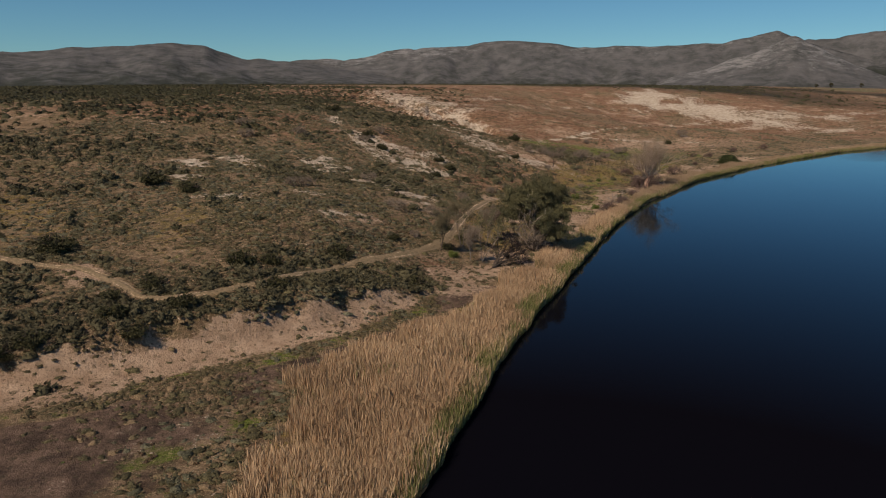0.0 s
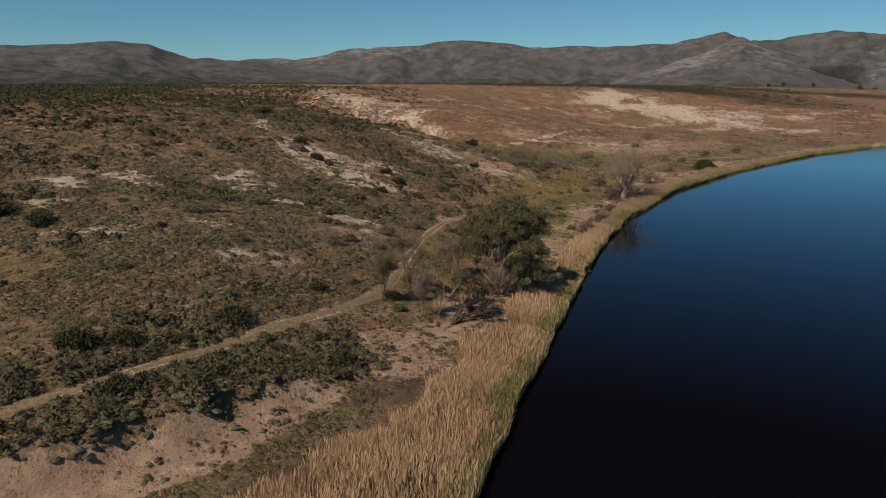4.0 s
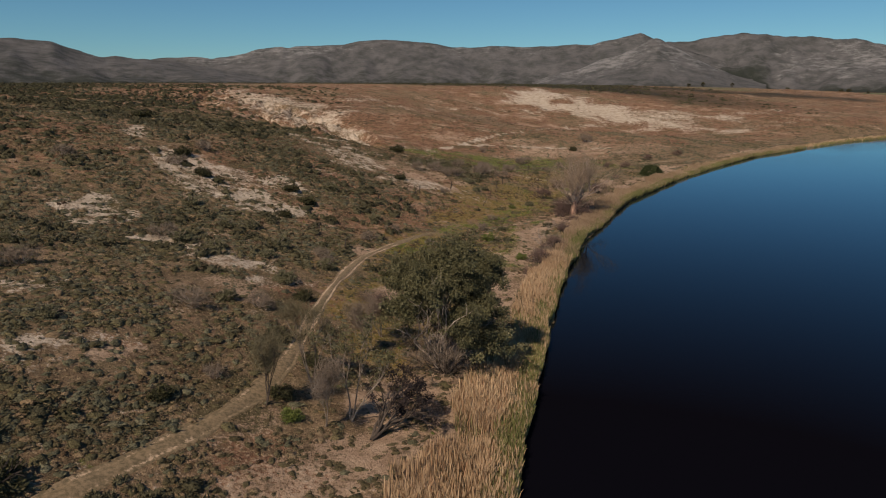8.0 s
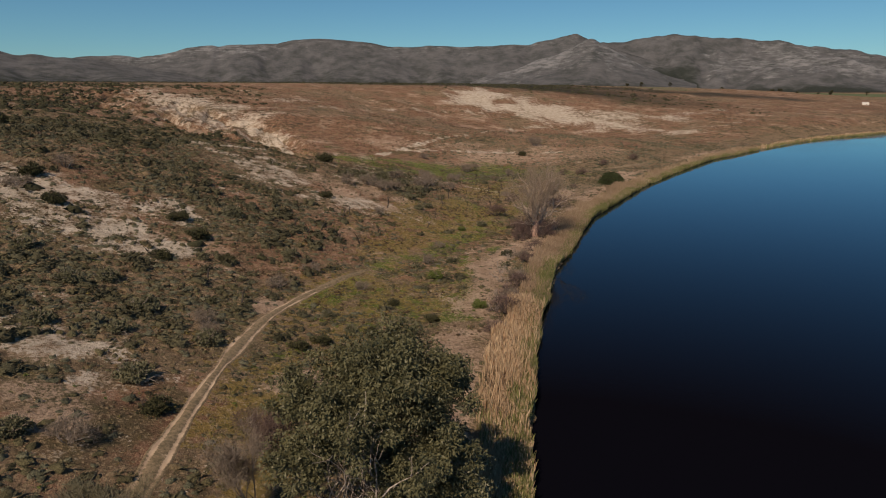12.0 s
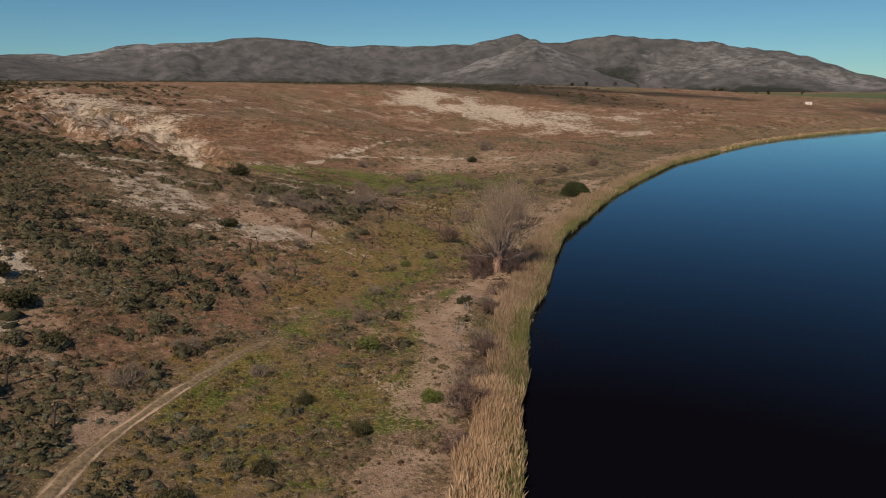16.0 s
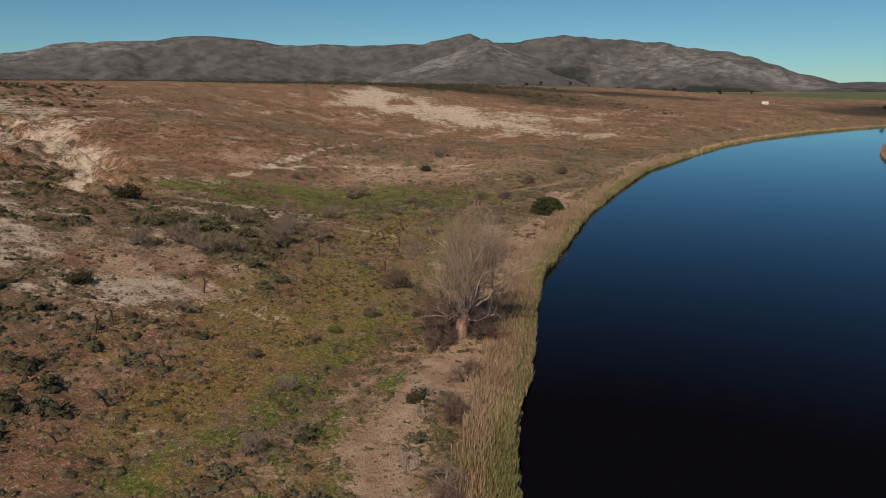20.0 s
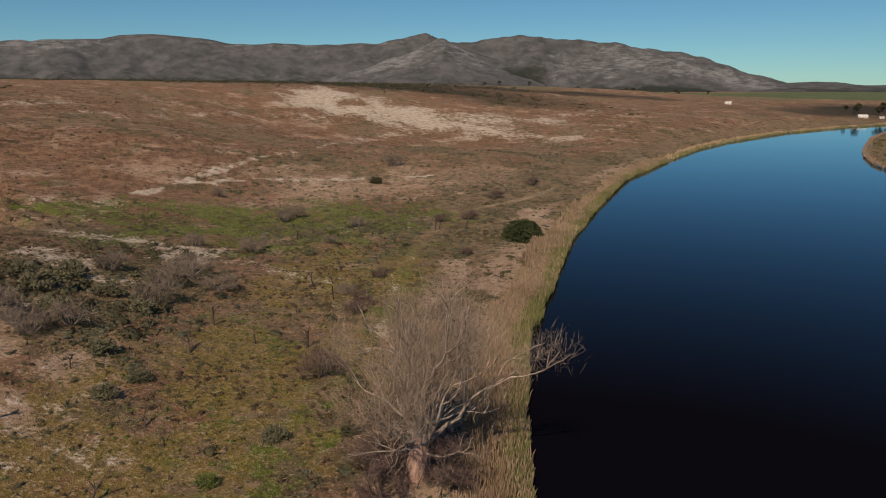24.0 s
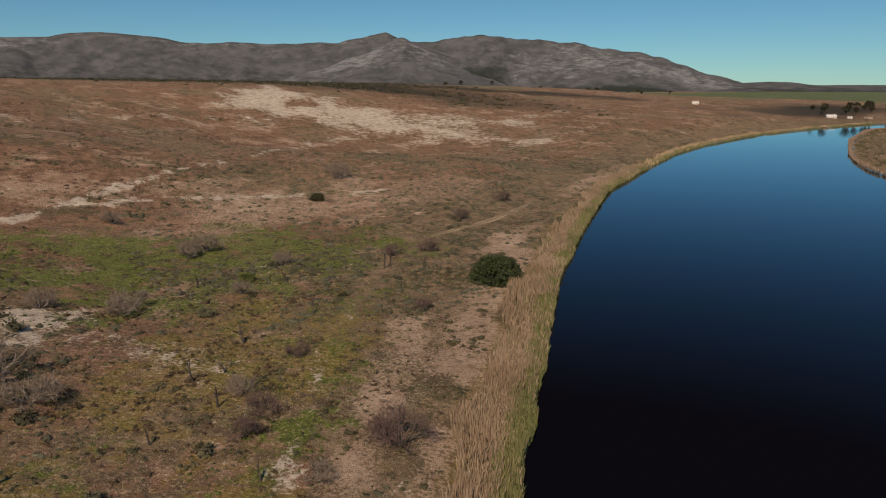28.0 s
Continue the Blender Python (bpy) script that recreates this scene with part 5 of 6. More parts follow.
def gum_tree():
    t = thing("gum_tree", 20.8, 152.3, "large many-stemmed gum tree with olive leaves and pale limbs", "tree", sink=0.2)
    w = Wood(5)
    # several stems that lean out from one foot
    for a, lean, tall, rad in ((200, 0.55, 8.5, 0.2), (150, 0.5, 9.5, 0.22), (95, 0.35, 11, 0.26), (40, 0.5, 10, 0.24), (330, 0.6, 9, 0.2), (270, 0.6, 8, 0.17), (235, 0.75, 6.5, 0.14), (10, 0.9, 8, 0.18), (220, 0.4, 9, 0.16), (250, 0.45, 8, 0.14)):
        d = np.array([math.cos(radians(a)) * lean, math.sin(radians(a)) * lean, 1.0])
        w.grow((0.3 * math.cos(radians(a)), 0.3 * math.sin(radians(a)), 0), d / np.linalg.norm(d), tall * 0.62, rad, 3, 0.75, 0.2, 0.3, 3, 0.62)
    part("trunk", w.wood_mesh("trunk", BARK_PALE), t, "pale peeling stems and bare limbs")
    r = w.r
    puffs = []
    for cx, cy, cz, rx, ry, rz, n in ((0.2, 1.6, 10.6, 7.0, 6.6, 5.8, 190), (4.2, 1.4, 7.2, 3.8, 4.4, 4.2, 60), (-3.0, 2.5, 10.2, 4.0, 4.4, 4.0, 44), (1.2, 3.6, 14.2, 5.0, 4.6, 2.8, 60), (-2.6, 3.4, 13.0, 4.0, 4.0, 2.8, 36), (4.4, 2.6, 12.2, 4.0, 4.0, 3.2, 44), (4.4, -1.2, 4.0, 3.2, 3.0, 2.4, 26), (2.4, -2.6, 8.6, 3.8, 3.2, 3.8, 46), (-3.6, 0.6, 8.0, 3.2, 3.0, 3.0, 26)):
        # boughs of leaves in flat tiers, with dark gaps between them
        for _ in range(max(4, n // 4)):
            o = r.normal(0, 1, 3)
            o = o / np.linalg.norm(o)
            k = r.uniform(0.25, 1.0) ** 0.5
            bough = np.array([cx + rx * o[0] * k, cy + ry * o[1] * k, cz + rz * o[2] * k])
            wide = r.uniform(1.2, 2.1)
            for _ in range(6):
                p = bough + r.normal(0, 1, 3) * np.array([0.55, 0.55, 0.34]) * wide
                p[2] -= 0.12 * np.hypot(*(p - bough)[:2])
                # thin on the low side towards the track, where the bare limbs show
                if p[2] < 1.8 or (p[0] < 1.2 and p[1] < 1.6 and p[2] < 7.6 and r.rand() < 0.94):
                    continue
                puffs.append(p)
    puffs = np.array(puffs)
    for k in range(len(puffs)):
        w.blades(puffs[k : k + 1], 160, r.uniform(0.75, 1.25), 0.30, 0.066, -0.5, 0.75)
    part("crown", w.leaf_mesh("crown", GUM_LEAF), t, "dense drooping olive-green leaves in tiers")
    # dead dark twigs under the crown
    u = Wood(6)
    for k in range(26):
        a = r.uniform(0, 2 * math.pi)
        u.grow((0.5 * math.cos(a), 0.5 * math.sin(a), 0.2), np.array([math.cos(a), math.sin(a), r.uniform(0.3, 1.2)]) / 1.3, r.uniform(2.5, 4.5), 0.09, 1, 0.7, 0.1, 0.35, 4)
    u.blades(np.array([p for p, _ in u.tips]), 22, 0.9, 0.9, 0.02, 0.3)
    dead = part("undergrowth", u.wood_mesh("undergrowth", BARK_DARK), t, "dark dead branches round the foot")
    part("spray", u.leaf_mesh("spray", TWIG_GREY), dead)


def bare_tree():
    t = thing("bare_tree", 77.0, 257.0, "leafless old tree with a thick pinkish trunk and fine twigs", "tree", size=1.18, sink=0.2)
    w = Wood(9)
    r = w.r
    w.limb([np.array(p, float) for p in ((-0.3, 0, -0.4), (-0.1, 0, 0.6), (0.15, 0.1, 1.8), (0.4, 0.2, 3.0), (0.7, 0.3, 4.0))], (1.15, 0.85, 0.74, 0.66, 0.3), 12)
    part("trunk", w.wood_mesh("trunk", BARK_PINK), t, "thick fluted trunk of pinkish bark")
    w = Wood(10)
    for a, lean, tall, rad in ((20, 0.55, 8, 0.30), (60, 0.35, 9, 0.34), (110, 0.4, 8.5, 0.32), (160, 0.55, 8, 0.28), (350, 0.8, 8.5, 0.28), (300, 0.7, 7, 0.24), (250, 0.7, 6.5, 0.22), (200, 0.75, 7, 0.24), (80, 0.15, 9.5, 0.33), (5, 0.95, 8, 0.2), (30, 0.8, 8, 0.24), (140, 0.8, 7.5, 0.2)):
        d = np.array([math.cos(radians(a)) * lean, math.sin(radians(a)) * lean, 1.0])
        w.grow((0.3, 0.15, r.uniform(1.8, 3.3)), d / np.linalg.norm(d), tall * 0.6, rad * 0.85, 3, 0.6, 0.18, 0.3, 3, 0.68)
    part("branchwork", w.wood_mesh("branchwork", BARK_LIMB), t, "grey-pink spreading limbs")
    tips = np.array([p for p, _ in w.tips])
    w.blades(tips, 40, 1.5, 1.5, 0.0095, 0.9, 1.0)
    part("spray", w.leaf_mesh("spray", TWIG_PINK), t, "haze of fine pinkish-grey twigs")
    w = Wood(12)
    for a, z in ((185, 3.0), (205, 2.2), (330, 2.6), (345, 3.6), (10, 4.4), (300, 2.0)):
        d = np.array([math.cos(radians(a)), math.sin(radians(a)), 0.15])
        w.grow((0.4, 0.1, z), d / np.linalg.norm(d), 3.4, 0.11, 2, 0.5, 0.15, 0.45, 3, 0.6)
    part("dead_wood", w.wood_mesh("dead_wood", BARK_PALE), t, "bleached dead lower limbs")
    w = Wood(13)
    for k in range(38):
        a, q = w.r.uniform(0, 2 * math.pi), w.r.uniform(1.0, 4.4)
        w.grow((q * math.cos(a), q * math.sin(a), 0), (0.3 * math.cos(a), 0.3 * math.sin(a), 0.95), w.r.uniform(1.2, 2.6), 0.05, 1, 0.6, 0.1, 0.3, 3)
    w.blades(np.array([p for p, _ in w.tips]), 30, 0.8, 0.8, 0.018, 0.4)
    under = part("undergrowth", w.wood_mesh("undergrowth", BARK_DARK), t, "dark brushwood round the foot")
    part("spray", w.leaf_mesh("spray", TWIG_PURPLE), under)


def slender_tree(x, y, tall, label, seed, bark, leaf, share=26, leafy=False, turn=0.0):
    t = thing("small_tree", x, y, label, "tree", "small trees by the gum tree", turn=turn, sink=0.1)
    w = Wood(seed)
    for k in range(3):
        a = w.r.uniform(0, 2 * math.pi)
        d = np.array([0.22 * math.cos(a), 0.22 * math.sin(a), 1.0])
        w.grow((0.2 * math.cos(a), 0.2 * math.sin(a), 0), d, tall * 0.5, 0.02 * tall**0.75, 3, 0.4, 0.25, 0.16, 3, 0.62)
    part("trunk", w.wood_mesh("trunk", bark), t)
    tips = np.array([p for p, _ in w.tips])
    if leafy:
        w.blades(tips, share, 0.75, 0.34, 0.06, -0.2, 0.8)
    else:
        w.blades(tips, share, 0.8, 0.95, 0.014, 0.8, 1.0)
    part("crown", w.leaf_mesh("crown", leaf), t)


def fallen_tree():
    t = thing("fallen_tree", 10.2, 136.2, "dark burnt tree fallen over on bare sand", "tree", sink=0.1)
    w = Wood(31)
    for a, e in ((52, 0.35), (40, 0.5), (70, 0.45), (58, 0.7), (30, 0.25)):
        d = np.array([math.cos(radians(a)), math.sin(radians(a)), e])
        w.grow((0, 0, 0.2), d / np.linalg.norm(d), 4.2, 0.2, 3, 0.6, 0.05, 0.25, 3, 0.6)
    part("trunk", w.wood_mesh("trunk", BARK_DARK), t)
    w.blades(np.array([p for p, _ in w.tips]), 30, 0.6, 0.35, 0.05, 0.0)
    part("spray", w.leaf_mesh("spray", TWIG_BLACK), t)


def bush(leafy, seed, leaf, bark):
    """The two meshes of a bush two metres across: stems and foliage."""
    w = Wood(seed)
    for k in range(11):
        a = w.r.uniform(0, 2 * math.pi)
        d = np.array([0.75 * math.cos(a), 0.75 * math.sin(a), w.r.uniform(0.35, 1.0)])
        w.grow((0.1 * math.cos(a), 0.1 * math.sin(a), 0), d / np.linalg.norm(d), 0.65, 0.035, 1, 0.65, 0.1, 0.3, 3, 0.6)
    stems = w.wood_mesh("woody_base", bark)
    if leafy:
        r = w.r
        o = r.normal(0, 1, (36, 3))
        o = o / np.linalg.norm(o, axis=1)[:, None] * r.uniform(0.35, 0.85, 36)[:, None]
        o[:, 2] = np.abs(o[:, 2]) * 0.85 + 0.08
        w.blades(o, 62, 0.34, 0.15, 0.04, 0.1, 0.8)
    else:
        w.blades(np.array([p for p, _ in w.tips]), 24, 0.30, 0.5, 0.011, 0.45, 1.0)
    return stems, w.leaf_mesh("foliage", leaf)


BUSHES = {kind: [bush(leafy, seed + k, leaf, bark) for k in range(2)] for kind, leafy, seed, leaf, bark in (
    ("dark", True, 100, LEAF_DARK, BARK_DARK), ("green", True, 110, LEAF_GREEN, BARK_GREY), ("grey", False, 120, TWIG_GREY, BARK_GREY),
    ("purple", False, 130, TWIG_PURPLE, BARK_DARK), ("olive", True, 140, LEAF_OLIVE, BARK_GREY))}
LABELS = {"dark": "rounded dark green bush standing above the scrub", "green": "fresh green bush on the grassy flat", "grey": "leafless grey twiggy shrub on dry ground",
          "purple": "purple-brown leafless shrub behind the reeds", "olive": "grey-green rounded shrub among lower scrub"}


def bushes(kind, places):
    r = np.random.RandomState(len(kind) + len(places))
    for x, y, size in places:
        stems, foliage = BUSHES[kind][r.randint(2)]
        t = thing("bush", x, y, LABELS[kind], "bush", kind + " bushes", turn=r.uniform(0, 360), size=size, sink=0.1)
        part("woody_base", stems, t)
        part("foliage", foliage, t)


gum_tree()
bare_tree()
fallen_tree()
slender_tree(8.2, 140.0, 9.5, "slim pale-stemmed tree with a thin green crown", 41, BARK_GREY, GUM_LEAF, 22, True)
slender_tree(4.2, 147.0, 8.5, "slender leafless tree beside the track", 42, BARK_GREY, TWIG_OLIVE, 48)
slender_tree(-0.6, 141.0, 7.5, "slender leafless tree at the track's edge", 43, BARK_DARK, TWIG_OLIVE, 44)
slender_tree(5.5, 138.5, 6.0, "bushy leafless tree near the fallen trunk", 44, BARK_GREY, TWIG_GREY, 40)
slender_tree(11.5, 157.5, 7.0, "grey leafless tree with a haze of twigs", 45, BARK_GREY, TWIG_GREY, 44)
slender_tree(13.5, 163.0, 6.5, "grey leafless tree behind the gum tree", 46, BARK_GREY, TWIG_PURPLE, 44)
bushes("dark", [(-34, 111.5, 2.8), (-29.6, 114, 2.2), (-19.2, 123.4, 2.6), (-67, 115, 3.3), (-5, 118.5, 2.1), (-44, 100, 2.1), (-45, 89, 2.2), (-37, 93, 2.3), (-41, 86, 1.9), (-52, 81, 2.1),
                (-55, 79, 2.0), (-48, 95, 1.9), (-67, 157, 3.4), (-57, 152, 2.6), (-26, 102, 2.0), (-24, 116, 1.4), (4.5, 151, 1.5), (1, 143, 1.6), (34, 331, 3.4), (-27, 247, 2.6), 
                (0, 156.5, 2.0), (2.5, 172, 1.8), (-88, 122, 2.4), (-46, 291, 3.0), (-10.3, 138.2, 1.5), (-1.4, 238.2, 2.2), (-21, 235.4, 2.2), (2.5, 231, 2.4), (-2.2, 219.5, 1.8), (7.5, 222.1, 1.6), (27.2, 186.7, 1.9), (20.3, 193.6, 1.6), (17.2, 191.5, 1.5), (33.2, 210.7, 1.2),
                (37.8, 203, 1.4), (27.5, 197.7, 1.2), (28.6, 273, 1.8), (136, 416.6, 2.6)])
bushes("green", [(44, 225, 1.9), (47, 208, 1.5), (100, 352, 1.7), (60, 262, 1.2), (2, 139, 1.4)])
bushes("grey", [(-11, 161, 2.4), (-34, 169, 2.2), (-37, 167, 2.0), (-6, 144, 1.4), (-66, 230, 2.4), (46, 291, 2.6), (60, 303, 3.0), (66, 317, 3.6), (55, 318, 2.6), (81, 342, 2.6), (95, 374, 2.8),
                (151, 437, 4.0), (99, 378, 3.0), (84, 402, 2.4), (60, 224, 1.8), (53, 211, 2.0), (66, 238, 1.6), (21, 224, 1.6), (50, 294, 2.6), (42, 296, 2.8), (36, 292, 2.4), (62, 310, 2.8), (69, 310, 2.4), (-27, 239, 2.2), (-21.3, 193.8, 2.2), (-3.1, 164.6, 1.9), (5.5, 196.1, 1.7), (6.4, 192.5, 1.6), (29, 217.3, 1.3), (15.6, 215.1, 1.9), (41, 267, 1.7), (50.6, 247, 1.3), (44.7, 234.4, 1.6), (79.8, 338.3, 2.2),
                (70, 343.4, 2.2), (97.5, 344.5, 1.9), (88.4, 308.2, 1.7), (109, 360.5, 2.2), (90, 289.8, 1.4), (-48.3, 230, 2.4), (-23, 254.5, 2.4), (-62.5, 217.6, 2.4)])
bushes("purple", [(73, 255.5, 2.4), (80, 259.5, 2.2), (75, 260, 2.4), (79, 254.5, 2.0), (71.5, 253, 1.6), (50, 205, 2.6), (54, 213, 2.0), (58, 219.5, 2.1), (66, 235, 1.8), (71, 243, 2.2), (99, 292, 3.0), (75, 280, 2.8), (97, 316, 1.6), (130, 356, 2.0), (138, 357, 2.2), (89, 303, 1.8), (86, 299, 1.6),
                  (160, 380, 2.2), (185, 398, 2.4), (46, 197, 1.8), (30, 170, 1.8), (27, 163, 1.5), (120, 326, 1.5)])
bushes("olive", [(42, 300, 2.2), (46, 307, 2.6), (50, 313, 2.4), (54, 305, 2.2), (44, 313, 2.0), (58, 299, 2.0), (38, 306, 2.2), (48, 298, 2.4), (-12, 190, 2.0), (-2, 198, 2.2), (6, 190, 2.0), (0, 178, 2.2), (-18, 192, 2.2), (-40, 180, 2.0), (67, 268, 1.6), (53, 278, 1.6), (-20, 215, 2.0), (8, 246, 2.4), (-8, 208, 2.0), (-24, 150, 1.6),
                 (56, 281, 1.5), (90, 335, 1.6), (18, 230, 1.8), (22.2, 204.4, 1.2), (24.8, 198.4, 1.2), (53, 287.4, 1.9), (50, 316.7, 1.9), (-7.4, 165, 1.7), (-3.6, 190, 1.7), (-12.4, 205, 1.9)])


def dead_shrub(x, y, tall, seed):
    """A bleached dead shrub of forked, bare stems."""
    t = thing("dead_shrub", x, y, "bleached dead shrub of forked bare stems behind the reeds", "shrub", "dead shrubs behind the reeds", turn=37.0 * seed, sink=0.1)
    w = Wood(400 + seed)
    for k in range(7):
        a = k * 0.9 + 0.4 * w.r.rand()
        d = np.array([0.8 * math.cos(a), 0.8 * math.sin(a), w.r.uniform(0.5, 1.0)])
        w.grow((0.1 * math.cos(a), 0.1 * math.sin(a), 0), d / np.linalg.norm(d), tall * 0.55, 0.07, 2, 0.55, 0.12, 0.3, 3, 0.6)
    part("branchwork", w.wood_mesh("branchwork", BARK_PALE), t)


for k, (x, y, tall) in enumerate(((57.5, 227, 2.4), (55.5, 221, 2.6), (51, 211, 2.2), (62.5, 236, 2.0), (49, 206, 1.8), (65, 241, 1.7))):
    dead_shrub(x, y, tall, k)


def round_bush():
    t = thing("round_bush", 139.5, 334.5, "dense dome-shaped green bush behind the reeds", "bush", size=1.14, sink=0.15)
    w = Wood(71)
    for k in range(14):
        a = 2 * math.pi * k / 14
        w.grow((0.4 * math.cos(a), 0.4 * math.sin(a), 0), (0.7 * math.cos(a), 0.7 * math.sin(a), 0.7), 2.6, 0.09, 1, 0.5, 0.1, 0.2, 3)
    part("woody_base", w.wood_mesh("woody_base", BARK_DARK), t)
    o = w.r.normal(0, 1, (230, 3))
    o = o / np.linalg.norm(o, axis=1)[:, None] * w.r.uniform(0.72, 0.95, 230)[:, None]
    o[:, 2] = np.abs(o[:, 2])
    w.blades(o * np.array([4.4, 4.4, 3.9]) + np.array([0, 0, 0.2]), 60, 0.75, 0.34, 0.09, 0.1, 0.8)
    part("foliage", w.leaf_mesh("foliage", leaf_material("bush_leaf", (0.022, 0.032, 0.014), (0.070, 0.085, 0.034))), t)


round_bush()


def burnt_stump(seed):
    w = Wood(seed)
    w.grow((0, 0, -0.2), (0.15, 0.1, 1.0), 1.5, 0.13, 1, 0.8, 0.1, 0.3, 4, 0.5)
    return w.wood_mesh("burnt_stump", BARK_DARK)


STUMPS = [burnt_stump(200 + k) for k in range(3)]
r = np.random.RandomState(77)
for x, y in [(28.7, 238), (32.6, 244), (25, 247), (38, 252), (20, 244), (12, 238), (31, 258), (44, 274), (50, 283), (56, 272), (62, 288), (38, 280), (70, 290), (78, 300), (84, 312), (92, 322), (104, 330), (112, 344), (76, 288), (66, 296), (5, 212), (10, 205), (-4, 220), (118, 352), (126, 350), (32.8, 260.8), (51.3, 261.8), (85.1, 305.2), (85.5, 291.4), (92, 351.3), (107.8, 347.4), (106.1, 348.3), (87.7, 313.2), (124.4, 349), (130.8, 345.7)]:
    ob = new("burnt_stump", STUMPS[r.randint(3)])
    ob.matrix_basis = pose(x, y, float(height(np.array([x]), np.array([y]))[0]), 0, 0, r.uniform(0, 360)) @ Matrix.Scale(r.uniform(0.8, 1.5), 4)
    tagged(ob, "small blackened dead stump on red soil", "stump", "burnt stumps")


# ---- the far bank, farm buildings and distant trees ----
def bank_reeds():
    r = np.random.RandomState(91)
    line = smooth_line(BANK[2:10], 1.0)
    n = 26000
    p = line[r.randint(0, len(line), n)] + r.normal(0, 1.1, (n, 2))
    x, y = p.T
    d = shore_distance(x, y)
    keep = (d > -0.5) & (d < 5)
    x, y = x[keep], y[keep]
    reeds("reed_bed", [REED_RUST], x, y, r.uniform(1.0, 2.0, len(x)), r.uniform(0.12, 0.28, len(x)), r, "pale dry reeds along the opposite bank", r.rand(len(x)))
    x, y = r.uniform(350, 800, 5000), r.uniform(330, 545, 5000)
    keep = (shore_distance(x, y) > 4) & (side_of(x, y, SHORE) < 0) & (shore_distance(x, y) < 90)
    x, y = x[keep], y[keep]
    plant("scrub", FAR, [SCRUB], x, y, r.uniform(0.8, 2.6, len(x)), r.uniform(0.6, 1.0, len(x)), r, "scrub on the opposite bank")


def box(w, d, h, at=(0, 0, 0)):
    """A box with slightly eased edges, on its base."""
    bm = bmesh.new()
    bmesh.ops.create_cube(bm, size=1.0, matrix=Matrix.Translation((at[0], at[1], at[2] + h / 2)) @ Matrix.Diagonal((w, d, h, 1)))
    bmesh.ops.bevel(bm, geom=bm.edges[:], offset=0.03, segments=1, affect="EDGES")
    return bm


def solid(name, bm, mat):
    me = bpy.data.meshes.new(name)
    bm.to_mesh(me)
    bm.free()
    me.materials.append(mat)
    return me


def gable_roof(w, d, rise, z, eave=0.4, thick=0.2):
    bm = bmesh.new()
    a, b = w / 2 + eave, d / 2 + eave
    v = [bm.verts.new(p) for dz in (0, thick) for p in ((-a, -b, z + dz), (a, -b, z + dz), (a, 0, z + rise + dz), (-a, 0, z + rise + dz), (a, b, z + dz), (-a, b, z + dz))]
    for q in ((6, 7, 8, 9), (9, 8, 10, 11), (3, 2, 1, 0), (5, 4, 2, 3), (0, 1, 7, 6), (4, 5, 11, 10), (1, 2, 8, 7), (2, 4, 10, 8), (3, 0, 6, 9), (5, 3, 9, 11)):
        bm.faces.new([v[k] for k in q])
    return bm


LIMEWASH = plain_material("limewash", (0.66, 0.64, 0.58), (0.80, 0.78, 0.73), 1.2)
THATCH = plain_material("roof_sheet", (0.50, 0.49, 0.46), (0.68, 0.67, 0.64), 0.8)
DARK_WOOD = plain_material("dark_joinery", (0.035, 0.030, 0.028), (0.07, 0.06, 0.055), 2.0, 0.5)
RUST_SHEET = plain_material("rusty_sheet", (0.26, 0.20, 0.15), (0.40, 0.33, 0.26), 0.7)


def gable_wall(w, d, h, rise):
    """Walls of a house with pointed ends, as one shell."""
    bm = bmesh.new()
    a, b = w / 2, d / 2
    v = [bm.verts.new(p) for p in ((-a, -b, -0.5), (a, -b, -0.5), (a, b, -0.5), (-a, b, -0.5), (-a, -b, h), (a, -b, h), (a, b, h), (-a, b, h), (a, 0, h + rise), (-a, 0, h + rise))]
    for q in ((0, 1, 5, 4), (2, 3, 7, 6), (1, 2, 6, 8, 5), (3, 0, 4, 9, 7)):
        bm.faces.new([v[k] for k in q])
    return bm


def house(name, x, y, turn, w, d, h, rise, label, roof_mat, wall_mat, openings):
    t = thing(name, x, y, label, "house", turn=turn, size=0.6)
    part("wall", solid("wall", gable_wall(w, d, h, rise), wall_mat), t)
    part("roof", solid("roof", gable_roof(w, d, rise, h, 0.35), roof_mat), t)
    for kind, px, wide, low, tall in openings:
        o = part(kind, solid(kind, box(wide, 0.12, tall, (px, -d / 2 - 0.02, low)), LIMEWASH if kind == "window" else DARK_WOOD), t)
        if kind == "window":
            part("pane", solid("pane", box(wide - 0.24, 0.06, tall - 0.24, (px, -d / 2 - 0.09, low + 0.12)), DARK_WOOD), o)
    return t


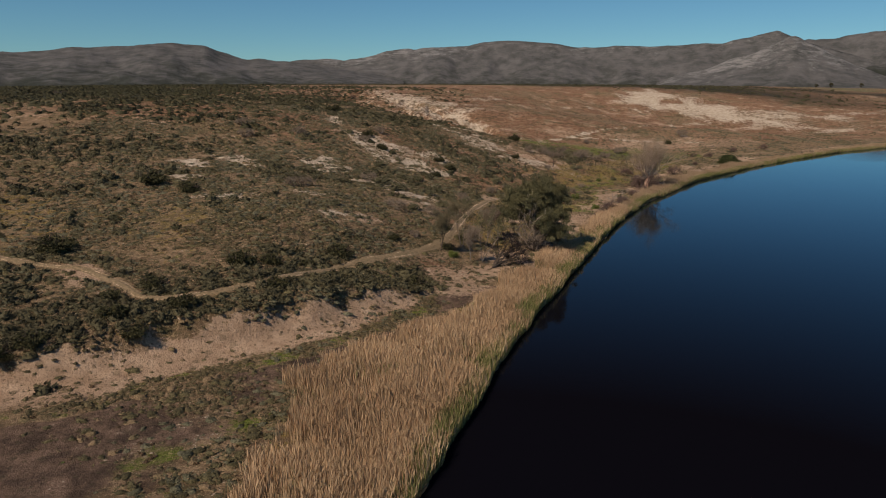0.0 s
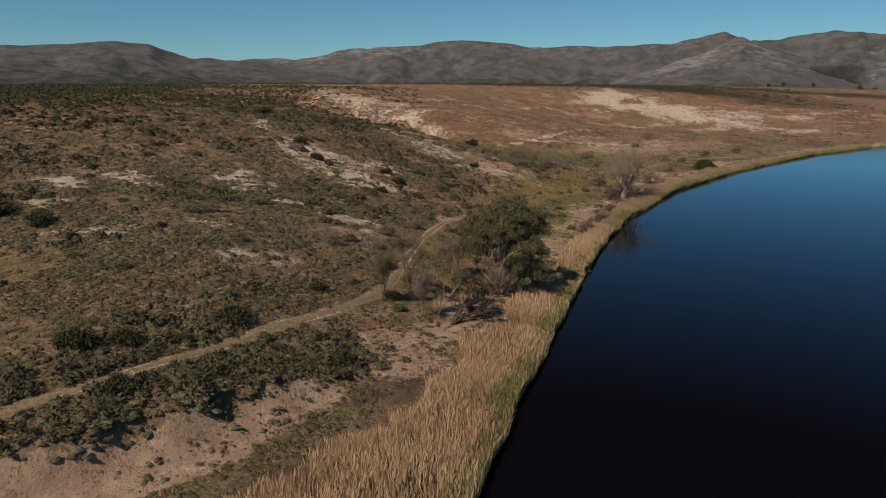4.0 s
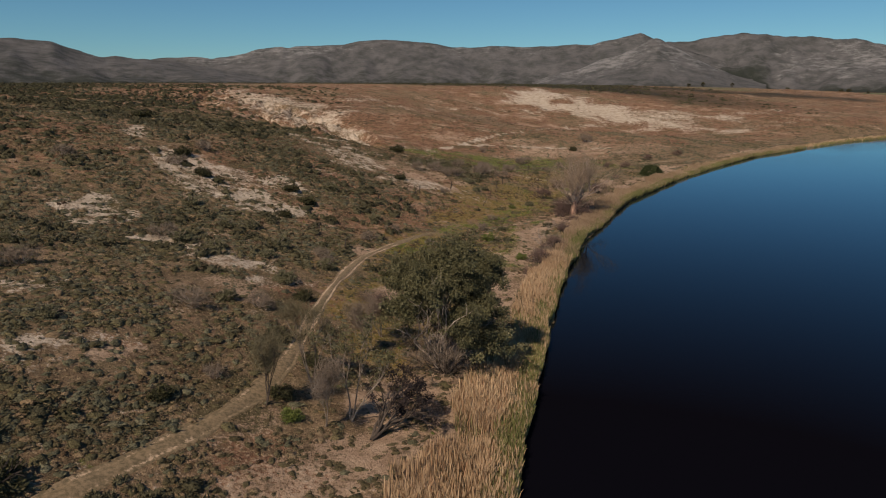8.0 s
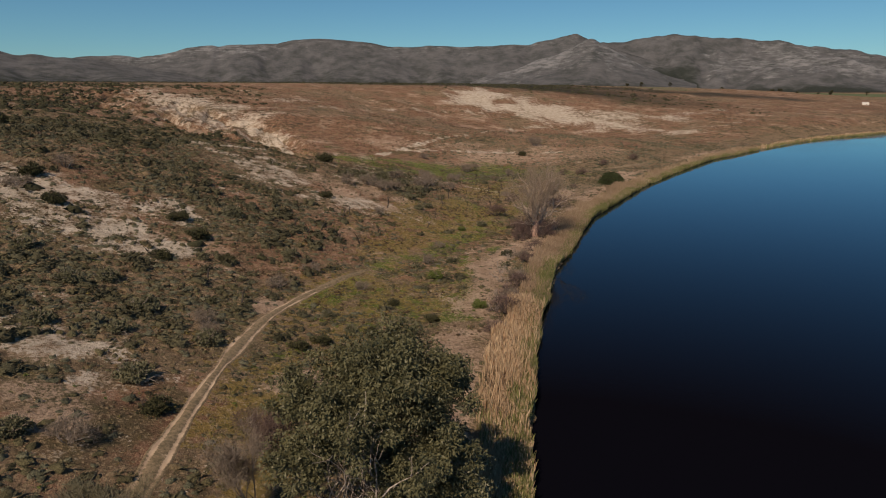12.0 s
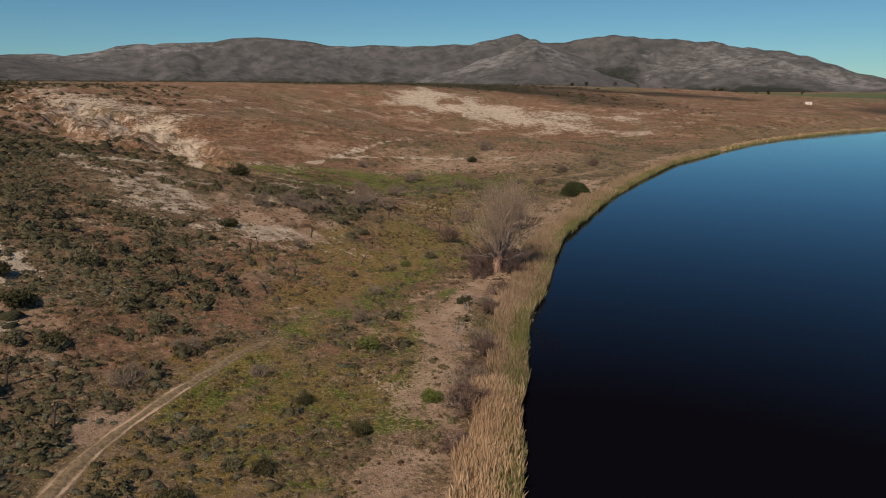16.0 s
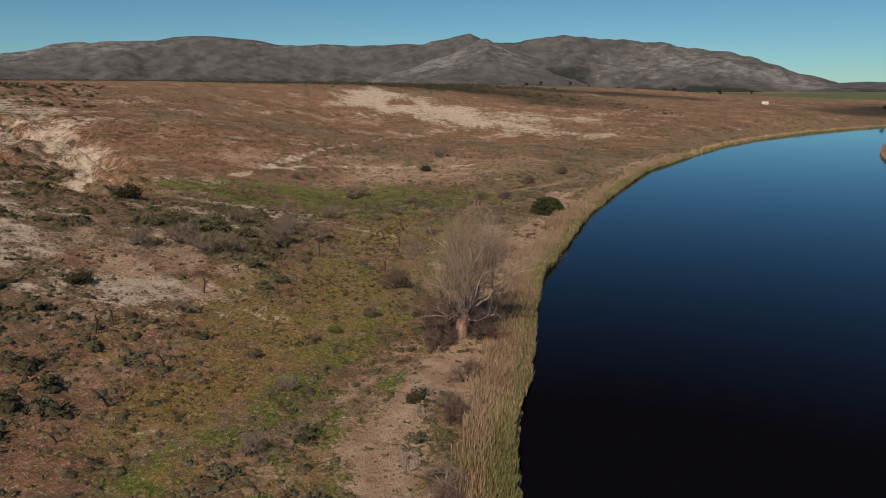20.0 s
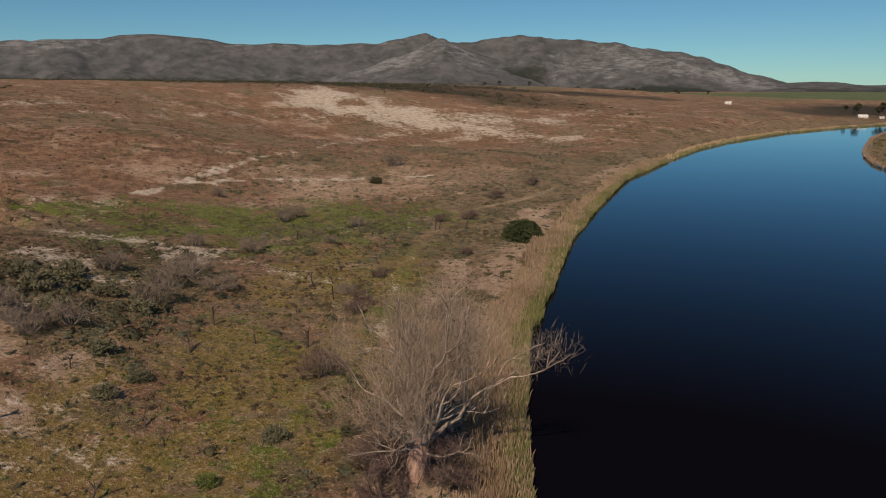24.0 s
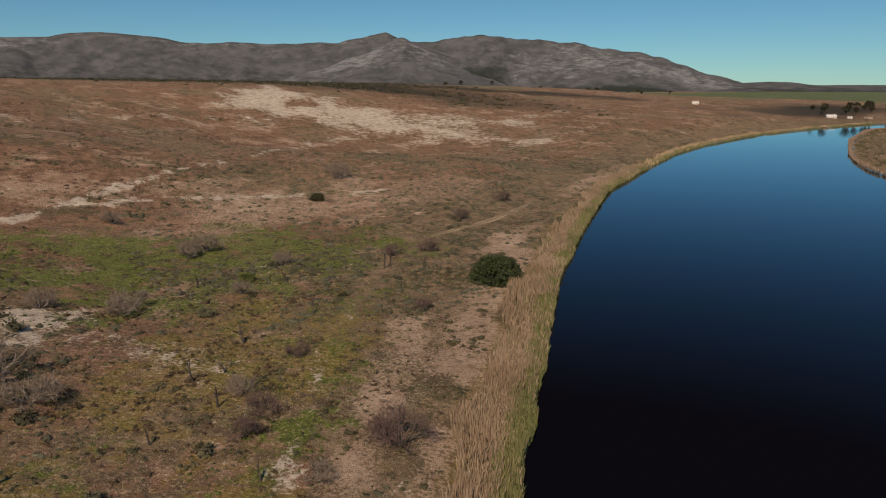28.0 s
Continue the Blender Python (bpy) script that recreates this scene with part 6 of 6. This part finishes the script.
farm = house("farmhouse", 762, 648, -42, 15, 7.5, 3.4, 2.4, "white farmhouse with a pale pitched roof by the river", THATCH, LIMEWASH,
             (("door", 0.4, 1.2, -0.3, 2.5), ("window", -5.2, 1.3, 0.8, 1.5), ("window", -2.4, 1.3, 0.8, 1.5), ("window", 3.2, 1.3, 0.8, 1.5), ("window", 5.6, 1.3, 0.8, 1.5)))
part("chimney", solid("chimney", box(0.9, 0.9, 2.0, (5.0, 0.8, 4.6)), LIMEWASH), farm)
house("outbuilding", 781, 640, -42, 7, 5, 2.6, 0.8, "low white outbuilding beside the farmhouse", THATCH, LIMEWASH, (("door", 0.0, 1.4, -0.3, 2.2),))
house("shed", 800, 632, -48, 12, 5, 2.4, 0.7, "low rusty shed near the river bank", RUST_SHEET, RUST_SHEET, (("door", -2.0, 2.0, -0.3, 2.1),))
house("hut", 694, 760, -40, 11, 6, 3.6, 1.2, "small white hut alone on the brown slope", THATCH, LIMEWASH, (("door", 1.0, 1.2, -0.3, 2.3), ("window", -2.6, 1.2, 0.9, 1.2), ("window", 3.4, 1.2, 0.9, 1.2)))
bank_reeds()


def far_tree(seed):
    w = Wood(seed)
    w.limb([np.array((0, 0, -0.3)), np.array((0.1, 0, 2.0)), np.array((0.2, 0.1, 4.0))], (0.35, 0.28, 0.2), 6)
    for k in range(5):
        a = k * 1.26 + seed
        w.grow((0.1, 0, 2.6), (0.6 * math.cos(a), 0.6 * math.sin(a), 0.8), 2.6, 0.16, 1, 0.6, 0.1, 0.2, 3)
    o = w.r.normal(0, 1, (24, 3))
    o = o / np.linalg.norm(o, axis=1)[:, None] * w.r.uniform(0.5, 1.0, 24)[:, None]
    w.blades(o * np.array([3.4, 3.4, 2.6]) + np.array([0, 0, 5.2]), 26, 1.1, 0.9, 0.22, 0.0, 0.8)
    return w.wood_mesh("trunk", BARK_DARK), w.leaf_mesh("crown", SCRUB_DARK)


FAR_TREES = [far_tree(300 + k) for k in range(3)]
r = np.random.RandomState(55)
for k in range(36):
    if k < 24:
        x, y = r.uniform(795, 960), r.uniform(640, 700)
    else:
        x, y = r.uniform(600, 1500), 0
        y = 1080 + 0.35 * (x - 600) + r.uniform(-60, 160)
    if float(shore_distance(np.array([x]), np.array([y]))[0]) < 14 or (abs(x - 800) < 14 and abs(y - 636) < 14):
        continue
    trunk, crown = FAR_TREES[k % 3]
    t = thing("far_tree", x, y, "dark tree near the farm" if k < 24 else "dark tree along the green fields", "tree", "trees by the farm" if k < 24 else "trees along the fields", turn=r.uniform(0, 360), size=r.uniform(0.8, 1.4))
    part("trunk", trunk, t)
    part("crown", crown, t)
